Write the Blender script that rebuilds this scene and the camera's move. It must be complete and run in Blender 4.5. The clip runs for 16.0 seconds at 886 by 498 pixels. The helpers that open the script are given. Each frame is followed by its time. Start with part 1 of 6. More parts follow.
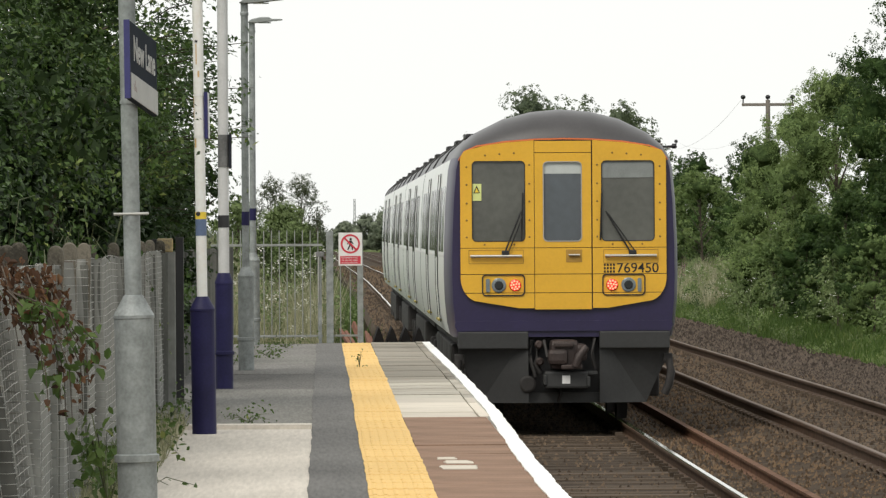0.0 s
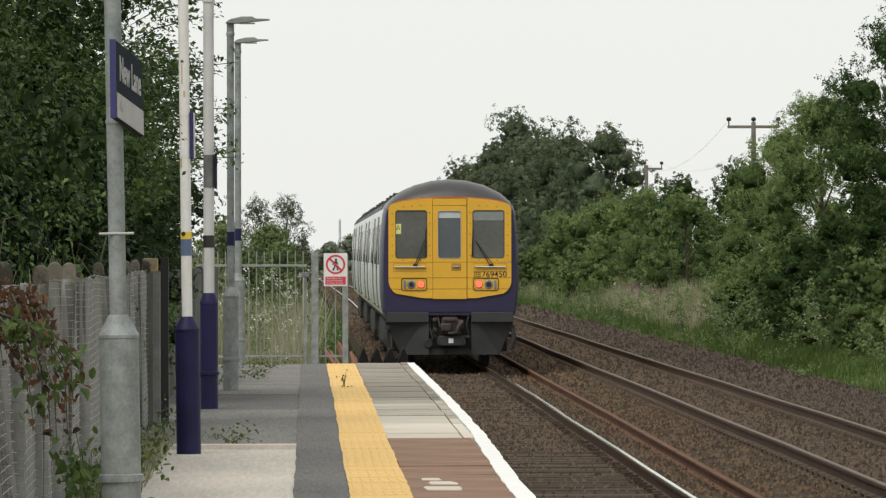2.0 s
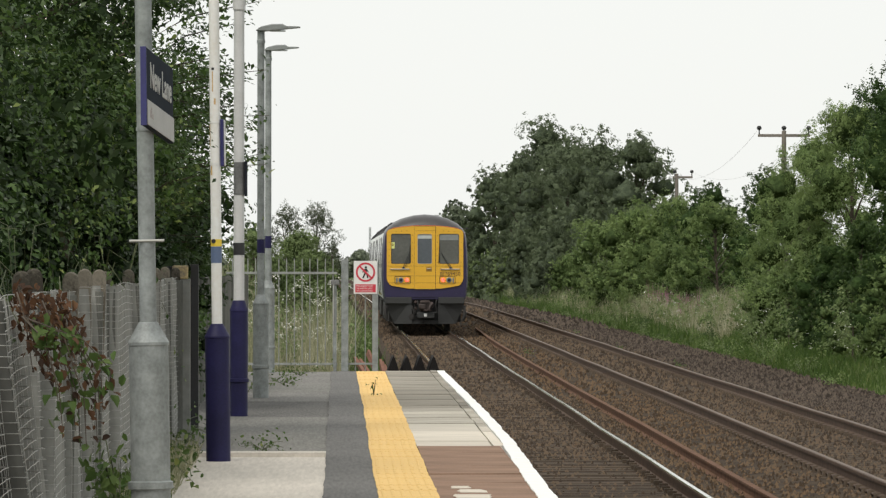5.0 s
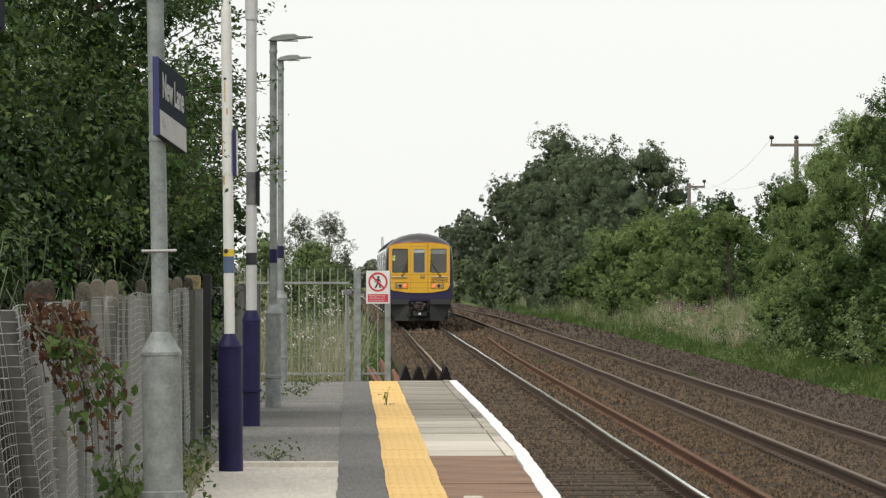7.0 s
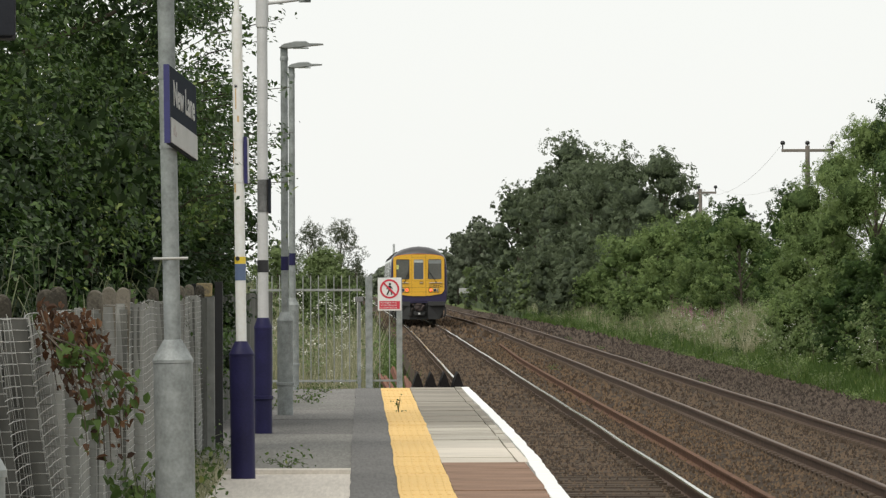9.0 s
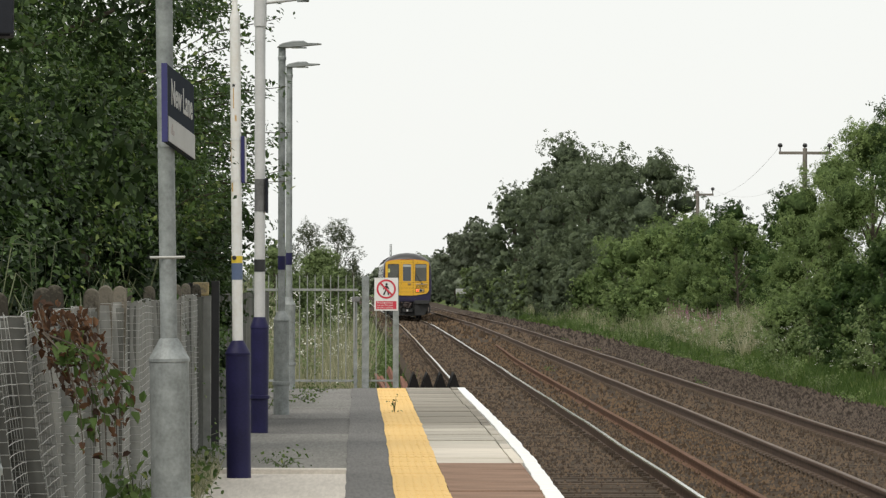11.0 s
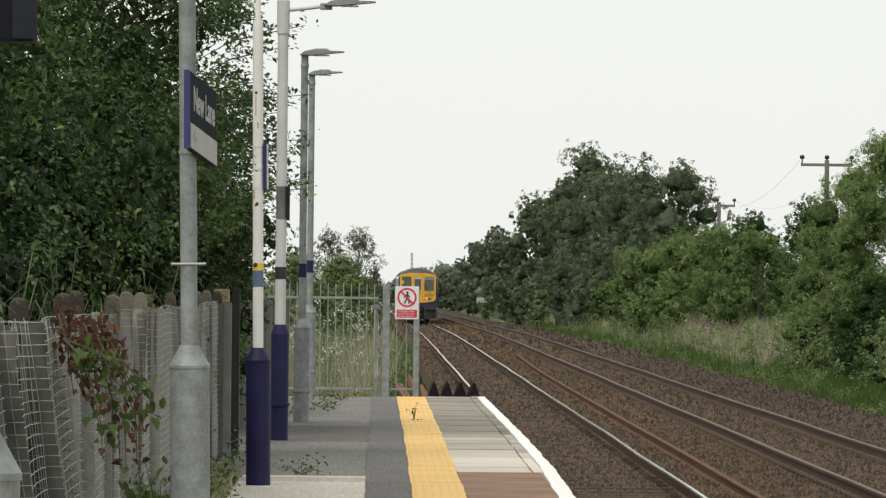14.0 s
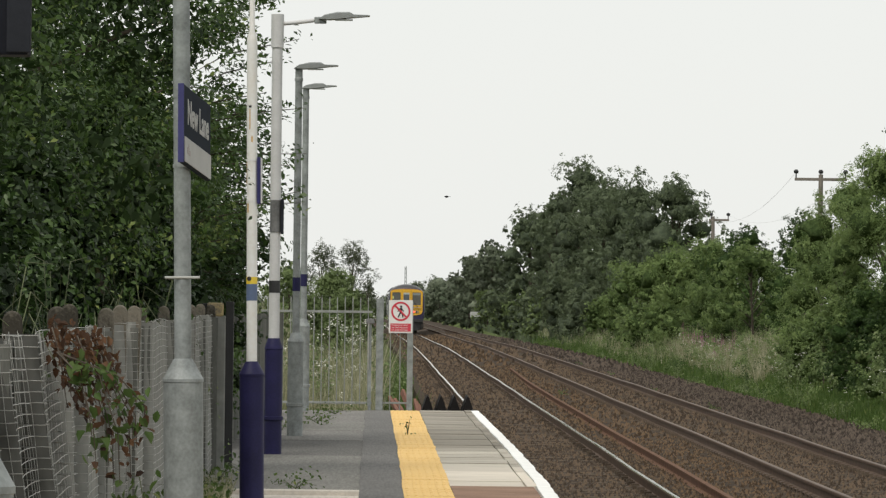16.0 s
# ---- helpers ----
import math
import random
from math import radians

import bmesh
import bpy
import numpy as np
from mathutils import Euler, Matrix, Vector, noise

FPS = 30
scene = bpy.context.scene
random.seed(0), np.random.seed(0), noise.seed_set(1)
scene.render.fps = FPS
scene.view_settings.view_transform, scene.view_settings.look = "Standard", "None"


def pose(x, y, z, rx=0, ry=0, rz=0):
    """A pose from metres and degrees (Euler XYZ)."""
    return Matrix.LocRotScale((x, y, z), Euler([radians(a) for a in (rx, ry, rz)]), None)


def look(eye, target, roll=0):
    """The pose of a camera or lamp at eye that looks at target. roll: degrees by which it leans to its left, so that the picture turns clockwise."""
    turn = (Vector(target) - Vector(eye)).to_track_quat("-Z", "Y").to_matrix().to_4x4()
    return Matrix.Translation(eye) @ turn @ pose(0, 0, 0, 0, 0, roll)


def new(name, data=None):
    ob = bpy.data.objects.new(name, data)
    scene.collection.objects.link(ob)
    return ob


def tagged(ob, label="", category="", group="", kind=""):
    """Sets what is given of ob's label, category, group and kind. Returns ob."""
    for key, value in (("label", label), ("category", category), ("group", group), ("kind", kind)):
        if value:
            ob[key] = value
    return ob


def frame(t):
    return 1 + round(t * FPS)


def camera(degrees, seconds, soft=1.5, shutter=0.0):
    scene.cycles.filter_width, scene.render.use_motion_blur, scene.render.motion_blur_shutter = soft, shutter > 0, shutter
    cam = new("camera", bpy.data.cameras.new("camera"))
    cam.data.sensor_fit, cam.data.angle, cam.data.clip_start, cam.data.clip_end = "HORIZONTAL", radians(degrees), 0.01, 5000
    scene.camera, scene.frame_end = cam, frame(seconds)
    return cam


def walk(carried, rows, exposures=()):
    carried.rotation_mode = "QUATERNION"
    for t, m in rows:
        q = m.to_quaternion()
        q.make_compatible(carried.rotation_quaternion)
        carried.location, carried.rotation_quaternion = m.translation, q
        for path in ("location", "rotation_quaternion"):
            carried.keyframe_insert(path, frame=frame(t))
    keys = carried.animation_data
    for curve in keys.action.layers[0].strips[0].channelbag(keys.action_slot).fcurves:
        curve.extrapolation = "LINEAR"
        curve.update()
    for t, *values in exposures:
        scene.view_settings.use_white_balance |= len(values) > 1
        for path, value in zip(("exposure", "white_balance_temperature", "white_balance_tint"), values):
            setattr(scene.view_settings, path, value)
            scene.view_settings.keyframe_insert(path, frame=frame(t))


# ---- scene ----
cam = camera(8.152, 16.0, soft=1.3)
EYE = 1.395
# seconds, yaw, pitch, roll in degrees: a tripod that pans
PATH = (
    (0, -1.1100, -0.1686, 0.3289),
    (0.5, -1.1826, -0.1718, 0.4732),
    (1, -1.2528, -0.0733, 0.3606),
    (1.5, -1.2513, -0.0258, 0.3136),
    (2, -1.2461, 0.0241, 0.1062),
    (2.5, -1.2407, 0.0749, -0.0926),
    (3, -1.1875, 0.0995, 0.0080),
    (3.5, -1.0585, 0.1088, -0.0054),
    (4, -1.0156, 0.0946, -0.1142),
    (6.5, -0.8840, 0.1479, 0.1010),
    (7, -0.8547, 0.1876, 0.0064),
    (7.5, -0.8265, 0.1986, 0.0345),
    (8, -0.7807, 0.2380, 0.0279),
    (8.5, -0.7663, 0.2427, 0.1266),
    (9, -0.7482, 0.2497, 0.2080),
    (11.5, -0.6895, 0.2560, -0.3181),
    (12, -0.5636, 0.2999, -0.4996),
    (12.5, -0.5321, 0.2985, -0.3905),
    (13, -0.5401, 0.2719, -0.4453),
    (13.5, -0.5548, 0.2961, -0.5564),
    (14, -0.5858, 0.3341, -0.5975),
    (14.5, -0.5896, 0.3840, -0.6065),
    (15, -0.5883, 0.4272, -0.7317),
    (15.5, -0.5855, 0.4449, -0.5196),
    (16, -0.6430, 0.4633, -0.6802),
)

walk(cam, [(t, pose(0, 0, EYE, 90 + pitch, roll, yaw)) for t, yaw, pitch, roll in PATH],
     [(0, 0.22), (0.5, 0.10), (1.0, 0.04), (1.5, 0.02), (3.5, 0.06), (7.0, 0.15), (9.0, 0.13), (12.5, 0.10), (16.0, 0.01)])

# ---- light: a bright overcast sky ----
world = bpy.data.worlds.new("overcast")
scene.world = world
world.use_nodes = True
wn, wl = world.node_tree.nodes, world.node_tree.links
sky = wn.new("ShaderNodeTexSky")
sky.sky_type, sky.sun_disc = "NISHITA", False
sky.sun_elevation, sky.sun_rotation = radians(50), radians(200)
sky_mix = wn.new("ShaderNodeMix")
sky_mix.data_type = "RGBA"
sky_mix.inputs[0].default_value = 0.93
sky_mix.inputs[7].default_value = (8.35, 8.45, 8.2, 1)
wl.new(sky.outputs[0], sky_mix.inputs[6])
wl.new(sky_mix.outputs[2], wn["Background"].inputs[0])
wn["Background"].inputs[1].default_value = 0.105
sun = new("sun", bpy.data.lights.new("sun", "SUN"))
sun.data.energy, sun.data.angle, sun.data.color = 2.1, radians(25), (1.0, 0.95, 0.86)
sun.matrix_world = look((0, 0, 60), (25, 40, 0))


# ---- materials ----
def mat(name, base, rough=0.8, metal=0.0, vary=0.25, scale=6.0, fine=60.0, bump=0.15, hue=(0, 0, 0), rnd=0.0, island=0.0, stretch=(1, 1, 1), spec=0.5, coords="Object", grain=None):
    """A surface with blotches and grain at two scales, bump, and a tint that differs from piece to piece."""
    m = bpy.data.materials.new(name)
    m.use_nodes = True
    n, l = m.node_tree.nodes, m.node_tree.links
    b = n["Principled BSDF"]
    b.inputs["Roughness"].default_value, b.inputs["Metallic"].default_value = rough, metal
    b.inputs["Specular IOR Level"].default_value = spec
    tc, mp = n.new("ShaderNodeTexCoord"), n.new("ShaderNodeMapping")
    mp.inputs["Scale"].default_value = stretch
    l.new(tc.outputs[coords], mp.inputs[0])
    big, small = n.new("ShaderNodeTexNoise"), n.new("ShaderNodeTexNoise")
    big.inputs["Scale"].default_value, big.inputs["Detail"].default_value = scale, 5
    small.inputs["Scale"].default_value, small.inputs["Detail"].default_value = fine, 3
    gp = n.new("ShaderNodeMapping")
    gp.inputs["Scale"].default_value = grain or stretch
    l.new(tc.outputs[coords], gp.inputs[0])
    l.new(mp.outputs[0], big.inputs[0]), l.new(gp.outputs[0], small.inputs[0])
    add = n.new("ShaderNodeMath")
    add.operation = "MULTIPLY_ADD"
    add.inputs[1].default_value = 0.4 if grain else 0.65
    half = n.new("ShaderNodeMath")
    half.operation, half.inputs[1].default_value = "MULTIPLY", 0.6 if grain else 0.35
    l.new(small.outputs[0], half.inputs[0])
    l.new(big.outputs[0], add.inputs[0]), l.new(half.outputs[0], add.inputs[2])
    last = add.outputs[0]
    for amount, node, socket in ((rnd, "ShaderNodeObjectInfo", "Random"), (island, "ShaderNodeNewGeometry", "Random Per Island")):
        if amount:
            src, ma = n.new(node), n.new("ShaderNodeMath")
            ma.operation = "MULTIPLY_ADD"
            ma.inputs[1].default_value = amount
            l.new(src.outputs[socket], ma.inputs[0]), l.new(last, ma.inputs[2])
            sub = n.new("ShaderNodeMath")
            sub.operation, sub.inputs[1].default_value = "SUBTRACT", amount / 2
            l.new(ma.outputs[0], sub.inputs[0])
            last = sub.outputs[0]
    ramp = n.new("ShaderNodeValToRGB")
    e = ramp.color_ramp.elements
    e[0].position, e[1].position = 0.34, 0.66
    e[0].color = (*[max(0.0, c * (1 - vary) - h) for c, h in zip(base, hue)], 1)
    e[1].color = (*[min(1.0, c * (1 + vary) + h) for c, h in zip(base, hue)], 1)
    l.new(last, ramp.inputs[0]), l.new(ramp.outputs[0], b.inputs["Base Color"])
    if bump:
        bp = n.new("ShaderNodeBump")
        bp.inputs["Strength"].default_value, bp.inputs["Distance"].default_value = bump, 0.02
        l.new(last, bp.inputs["Height"]), l.new(bp.outputs[0], b.inputs["Normal"])
    return m


def leaf_mat(name, dark, light, yellow=(0.2, 0.22, 0.05), rough=0.55, spec=0.2, single=0.55):
    """Leaves: each of its own green, a little light passing through."""
    m = bpy.data.materials.new(name)
    m.use_nodes = True
    n, l = m.node_tree.nodes, m.node_tree.links
    b = n["Principled BSDF"]
    b.inputs["Roughness"].default_value = rough
    b.inputs["Specular IOR Level"].default_value = spec
    geo, ramp = n.new("ShaderNodeNewGeometry"), n.new("ShaderNodeValToRGB")
    e = ramp.color_ramp.elements
    e[0].color, e[1].color = (*dark, 1), (*light, 1)
    e[1].position = 0.8
    top = ramp.color_ramp.elements.new(1.0)
    top.color = (*yellow, 1)
    tc, big = n.new("ShaderNodeTexCoord"), n.new("ShaderNodeTexNoise")
    big.inputs["Scale"].default_value = 0.9
    l.new(tc.outputs["Object"], big.inputs[0])
    ma = n.new("ShaderNodeMath")
    ma.operation = "MULTIPLY_ADD"
    ma.inputs[1].default_value = single
    sub = n.new("ShaderNodeMath")
    sub.operation = "MULTIPLY_ADD"
    sub.inputs[1].default_value, sub.inputs[2].default_value = 1.7, -0.65 + (0.55 - single) / 2
    l.new(big.outputs[0], sub.inputs[0])
    l.new(geo.outputs["Random Per Island"], ma.inputs[0]), l.new(sub.outputs[0], ma.inputs[2])
    l.new(ma.outputs[0], ramp.inputs[0])
    l.new(ramp.outputs[0], b.inputs["Base Color"])
    tr, mix = n.new("ShaderNodeBsdfTranslucent"), n.new("ShaderNodeMixShader")
    mix.inputs[0].default_value = 0.4
    l.new(ramp.outputs[0], tr.inputs[0])
    l.new(b.outputs[0], mix.inputs[1]), l.new(tr.outputs[0], mix.inputs[2])
    l.new(mix.outputs[0], n["Material Output"].inputs[0])
    return m


def mass_mat(name, dark, light, scale):
    """Foliage too deep to tell its leaves apart: mottled, with strong relief."""
    m = bpy.data.materials.new(name)
    m.use_nodes = True
    n, l = m.node_tree.nodes, m.node_tree.links
    b = n["Principled BSDF"]
    b.inputs["Roughness"].default_value, b.inputs["Specular IOR Level"].default_value = 0.9, 0.05
    tc, no, ramp, bp = n.new("ShaderNodeTexCoord"), n.new("ShaderNodeTexNoise"), n.new("ShaderNodeValToRGB"), n.new("ShaderNodeBump")
    no.inputs["Scale"].default_value, no.inputs["Detail"].default_value, no.inputs["Roughness"].default_value = scale, 6, 0.7
    e = ramp.color_ramp.elements
    e[0].position, e[1].position = 0.38, 0.66
    e[0].color, e[1].color = (*dark, 1), (*light, 1)
    bp.inputs["Strength"].default_value, bp.inputs["Distance"].default_value = 1.0, 0.5 / scale
    l.new(tc.outputs["Object"], no.inputs[0]), l.new(no.outputs[0], ramp.inputs[0]), l.new(no.outputs[0], bp.inputs["Height"])
    l.new(ramp.outputs[0], b.inputs["Base Color"]), l.new(bp.outputs[0], b.inputs["Normal"])
    return m


M = {
    "galv": mat("galvanised_steel", (0.225, 0.243, 0.240), 0.6, 0.2, 0.30, 12, 70, 0.08),
    "white_paint": mat("white_pole_paint", (0.70, 0.70, 0.69), 0.5, 0, 0.10, 5, 60, 0.05),
    "grey_paint": mat("pale_grey_pole_paint", (0.52, 0.52, 0.52), 0.5, 0, 0.10, 5, 60, 0.05),
    "navy": mat("navy_paint", (0.0140, 0.0130, 0.0560), 0.55, 0, 0.25, 5, 60, 0.04, spec=0.25),
    "black": mat("black_paint", (0.018, 0.018, 0.020), 0.5, 0, 0.3, 8, 80, 0.05),
    "yellow_band": mat("yellow_band", (0.75, 0.55, 0.05), 0.5, 0, 0.1),
    "rail": mat("rusty_rail", (0.085, 0.055, 0.038), 0.7, 0.2, 0.35, 8, 90, 0.1, spec=0.12),
    "rust": mat("orange_rust", (0.128, 0.070, 0.044), 0.85, 0.1, 0.35, 5, 80, 0.15, spec=0.12),
    "shine": mat("worn_rail_head", (0.90, 0.86, 0.80), 0.10, 1.0, 0.05, 3, 60, 0.0),
    "dull_head": mat("dull_rail_head", (0.14, 0.105, 0.082), 0.7, 0.25, 0.2, 3, 60, 0.02),
    "ballast": mat("ballast_bed", (0.046, 0.033, 0.022), 0.95, 0, 0.5, 1.6, 34, 0.9, spec=0.12),
    "stone": mat("ballast_stone", (0.080, 0.058, 0.040), 0.9, 0, 0.5, 1.2, 40, 0.2, island=0.9, spec=0.12),
    "sleeper": mat("sleeper", (0.072, 0.055, 0.041), 0.9, 0, 0.3, 6, 60, 0.3, rnd=0.4, spec=0.12),
    "ground": mat("earth_and_grass", (0.075, 0.10, 0.03), 0.95, 0, 0.4, 0.5, 12, 0.6, spec=0.12),
    "tarmac": mat("worn_tarmac", (0.186, 0.182, 0.168), 0.9, 0, 0.22, 0.9, 50, 0.6, stretch=(1.5, 0.5, 1), grain=(1, 0.05, 1), spec=0.12),
    "tarmac_dark": mat("dark_tarmac", (0.140, 0.136, 0.129), 0.9, 0, 0.22, 0.9, 50, 0.6, stretch=(1.5, 0.5, 1), grain=(1, 0.05, 1), spec=0.12),
    "concrete_pale": mat("pale_concrete", (0.54, 0.50, 0.445), 0.9, 0, 0.13, 1.2, 45, 0.3, spec=0.12, stretch=(1.5, 0.5, 1), grain=(1, 0.05, 1)),
    "slab": mat("concrete_slab", (0.265, 0.243, 0.205), 0.9, 0, 0.22, 2.5, 70, 0.25, rnd=0.25, spec=0.12),
    "slab_brown": mat("brown_coated_slab", (0.245, 0.158, 0.112), 0.85, 0, 0.25, 2.0, 60, 0.2, spec=0.12),
    "tactile": mat("yellow_tactile", (0.74, 0.49, 0.175), 0.8, 0, 0.16, 1.3, 60, 0.2),
    "white_line": mat("white_line_paint", (0.80, 0.80, 0.78), 0.7, 0, 0.07, 4, 60, 0.1),
    "tarmac_mid": mat("mid_grey_tarmac", (0.184, 0.178, 0.167), 0.9, 0, 0.22, 0.9, 50, 0.6, stretch=(1.5, 0.5, 1), grain=(1, 0.05, 1), spec=0.12),
    "tarmac_strip": mat("tarmac_strip", (0.145, 0.142, 0.137), 0.9, 0, 0.22, 0.9, 50, 0.6, stretch=(1.5, 0.5, 1), grain=(1, 0.05, 1), spec=0.12),
    "slab_light": mat("light_slab", (0.58, 0.53, 0.455), 0.9, 0, 0.12, 2.5, 70, 0.2, rnd=0.3, stretch=(1, 3, 1), spec=0.12),
    "slab_pale": mat("pale_slab", (0.41, 0.38, 0.325), 0.9, 0, 0.25, 2.5, 70, 0.2, rnd=0.45, stretch=(1, 3, 1), spec=0.12),
    "slab_mid": mat("mid_slab", (0.245, 0.224, 0.188), 0.9, 0, 0.22, 2.5, 70, 0.2, rnd=0.25, stretch=(1, 3, 1), spec=0.12),
    "lamp_glass": mat("lamp_glass", (0.5, 0.52, 0.52), 0.2, 0, 0.05, bump=0),
    "lantern": mat("lantern_grey", (0.24, 0.255, 0.25), 0.5, 0.2, 0.15),
    "sign_navy": mat("sign_navy", (0.014, 0.020, 0.030), 0.85, 0, 0.12, bump=0.0, spec=0.08),
    "edge_blue": mat("edge_blue", (0.022, 0.022, 0.11), 0.6, 0, 0.15, bump=0.0),
    "band_blue": mat("band_blue", (0.10, 0.14, 0.24), 0.5, 0, 0.15, bump=0.0),
    "sign_white": mat("sign_white", (0.66, 0.66, 0.65), 0.6, 0, 0.08, 9, 60, 0.0, spec=0.2),
    "sign_dull": mat("sign_dull_white", (0.44, 0.44, 0.43), 0.7, 0, 0.08, 9, 60, 0.0, spec=0.2),
    "sign_red": mat("sign_red", (0.52, 0.035, 0.06), 0.4, 0, 0.1, bump=0.0),
    "emblem": mat("emblem_grey", (0.30, 0.24, 0.22), 0.4, 0, 0.1, bump=0.0),
    "box_dark": mat("box_dark", (0.012, 0.013, 0.018), 0.8, 0, 0.2, spec=0.1),
    "box_pale": mat("dirty_white_board", (0.38, 0.39, 0.38), 0.7, 0, 0.2),
    "box_mid": mat("box_mid", (0.022, 0.024, 0.03), 0.8, 0, 0.2, spec=0.1),
    "white_stained": mat("white_paint_stained", (0.72, 0.715, 0.69), 0.5, 0, 0.10, 2.2, 40, 0.06, hue=(-0.02, 0.0, 0.03)),
    "cowl": mat("cowl_grey", (0.14, 0.14, 0.14), 0.5, 0.2, 0.35, 6, 50, 0.1),
    "lichen": mat("lichened_concrete", (0.36, 0.29, 0.17), 0.95, 0, 0.6, 14, 90, 0.5, hue=(0.02, 0.0, -0.05)),
    "galv_green": mat("weathered_bars", (0.25, 0.26, 0.245), 0.6, 0.2, 0.2),
    "rubber": mat("black_rubber", (0.012, 0.011, 0.011), 0.8, 0, 0.3, 6, 50, 0.2, spec=0.1),
    "rust_streak": mat("rust_streak", (0.50, 0.34, 0.16), 0.7, 0, 0.3, 20, 90, 0.0),
    "rust_red": mat("rust_red", (0.17, 0.078, 0.052), 0.85, 0, 0.3, 6, 50, 0.2),
    "pole_wood": mat("pole_wood", (0.17, 0.15, 0.13), 0.9, 0, 0.3, 3, 40, 0.3),
    "train_white": mat("train_white", (0.62, 0.64, 0.62), 0.3, 0, 0.07, 1.5, 30, 0.02),
    "train_door": mat("train_door", (0.68, 0.69, 0.68), 0.3, 0, 0.05, 1.5, 30, 0.02),
    "train_purple": mat("train_purple", (0.0187, 0.0136, 0.0510), 0.4, 0, 0.2, 1.5, 30, 0.02),
    "step_yellow": mat("dirty_yellow_step", (0.30, 0.24, 0.04), 0.7, 0, 0.4, 5, 40, 0.1),
    "train_yellow": mat("train_yellow", (0.66, 0.37, 0.030), 0.35, 0, 0.07, 1.5, 30, 0.02),
    "train_roof": mat("train_roof_grey", (0.048, 0.045, 0.046), 0.36, 0, 0.18, 1.2, 30, 0.05),
    "train_black": mat("train_black", (0.012, 0.012, 0.013), 0.6, 0, 0.3),
    "train_seam": mat("train_seam", (0.34, 0.19, 0.03), 0.6, 0, 0.2),
    "train_under": mat("train_underframe", (0.019, 0.017, 0.016), 0.75, 0, 0.4, 4, 40, 0.2),
    "train_glass": mat("train_window", (0.02, 0.022, 0.024), 0.08, 0, 0.1, bump=0),
    "cab_glass": mat("cab_window", (0.090, 0.092, 0.082), 0.12, 0, 0.25, 1.2, 10, 0.0),
    "cab_glass_blue": mat("end_door_window", (0.080, 0.092, 0.105), 0.12, 0, 0.15, 1.2, 10, 0.0),
    "blind": mat("blind", (0.45, 0.48, 0.47), 0.6, 0, 0.08),
    "blind_grey": mat("blind_grey", (0.20, 0.215, 0.21), 0.6, 0, 0.15),
    "orange": mat("orange_line", (0.62, 0.16, 0.05), 0.4, 0, 0.05),
    "bolt": mat("bolt", (0.20, 0.12, 0.03), 0.5, 0.2, 0.1),
    "rail_steel": mat("bright_steel", (0.48, 0.46, 0.42), 0.35, 0.7, 0.1),
    "valance": mat("valance_grey", (0.026, 0.0265, 0.0265), 0.6, 0, 0.25, 2, 30, 0.05),
    "coupler": mat("coupler_rust", (0.042, 0.030, 0.027), 0.55, 0.3, 0.45, 6, 50, 0.2),
    "lamp_clear": mat("lamp_lens", (0.16, 0.19, 0.20), 0.15, 0, 0.2, bump=0),
    "lamp_red_body": mat("tail_lamp_body", (0.45, 0.02, 0.015), 0.3, 0, 0.1, bump=0),
    "sticker_yellow": mat("sticker_yellow", (0.62, 0.66, 0.25), 0.4, 0, 0.1, bump=0),
    "brick": mat("platform_wall", (0.12, 0.08, 0.06), 0.9, 0, 0.3, 3, 40, 0.4, spec=0.12),
    "bark": mat("bark", (0.075, 0.06, 0.045), 0.95, 0, 0.35, 8, 60, 0.6),
    "wood_grey": mat("weathered_timber", (0.125, 0.127, 0.116), 0.9, 0, 0.3, 3, 30, 0.3, stretch=(6, 6, 1), rnd=0.3, spec=0.12),
    "wood_brown": mat("lichened_timber_post", (0.108, 0.098, 0.080), 0.95, 0, 0.6, 22, 90, 0.5, rnd=0.4, spec=0.12),
    "wire": mat("galvanised_wire", (0.36, 0.36, 0.34), 0.5, 0.3, 0.15),
    "leaf_near": leaf_mat("dark_hedge_leaves", (0.016, 0.038, 0.010), (0.088, 0.150, 0.037), (0.29, 0.35, 0.10), 0.42, 0.4),
    "leaf_bush": leaf_mat("bush_leaves", (0.098, 0.152, 0.050), (0.205, 0.275, 0.098), (0.31, 0.37, 0.15), 0.5, 0.25, 0.35),
    # far leaves: distance haze put into a paler, greyer green
    "leaf_far_haze": leaf_mat("far_hazy_leaves", (0.100, 0.128, 0.076), (0.146, 0.182, 0.102), (0.170, 0.208, 0.118), single=0.2),
    "leaf_dark": leaf_mat("dark_tree_leaves", (0.026, 0.052, 0.016), (0.066, 0.112, 0.032), (0.15, 0.20, 0.06)),
    "grass": leaf_mat("grass_blades", (0.042, 0.082, 0.019), (0.098, 0.152, 0.038), (0.20, 0.22, 0.08)),
    "dry_grass": leaf_mat("dry_grass", (0.17, 0.185, 0.10), (0.36, 0.35, 0.22), (0.58, 0.54, 0.42), single=0.8),
    # crown-depth shade put into the green of the inner leaves
    "leaf_inner_shade": leaf_mat("shaded_inner_leaves", (0.016, 0.032, 0.010), (0.034, 0.060, 0.018), (0.05, 0.08, 0.025), single=0.4),
    "leaf_pale": leaf_mat("pale_leaves", (0.115, 0.16, 0.062), (0.21, 0.27, 0.115), (0.30, 0.34, 0.17), single=0.4),
    # horizon leaves: strongest haze, put into the pale grey-green itself
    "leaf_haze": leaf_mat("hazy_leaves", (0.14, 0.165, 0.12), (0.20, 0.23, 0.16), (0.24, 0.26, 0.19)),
    # far inner foliage: crown shade and haze both put into the green
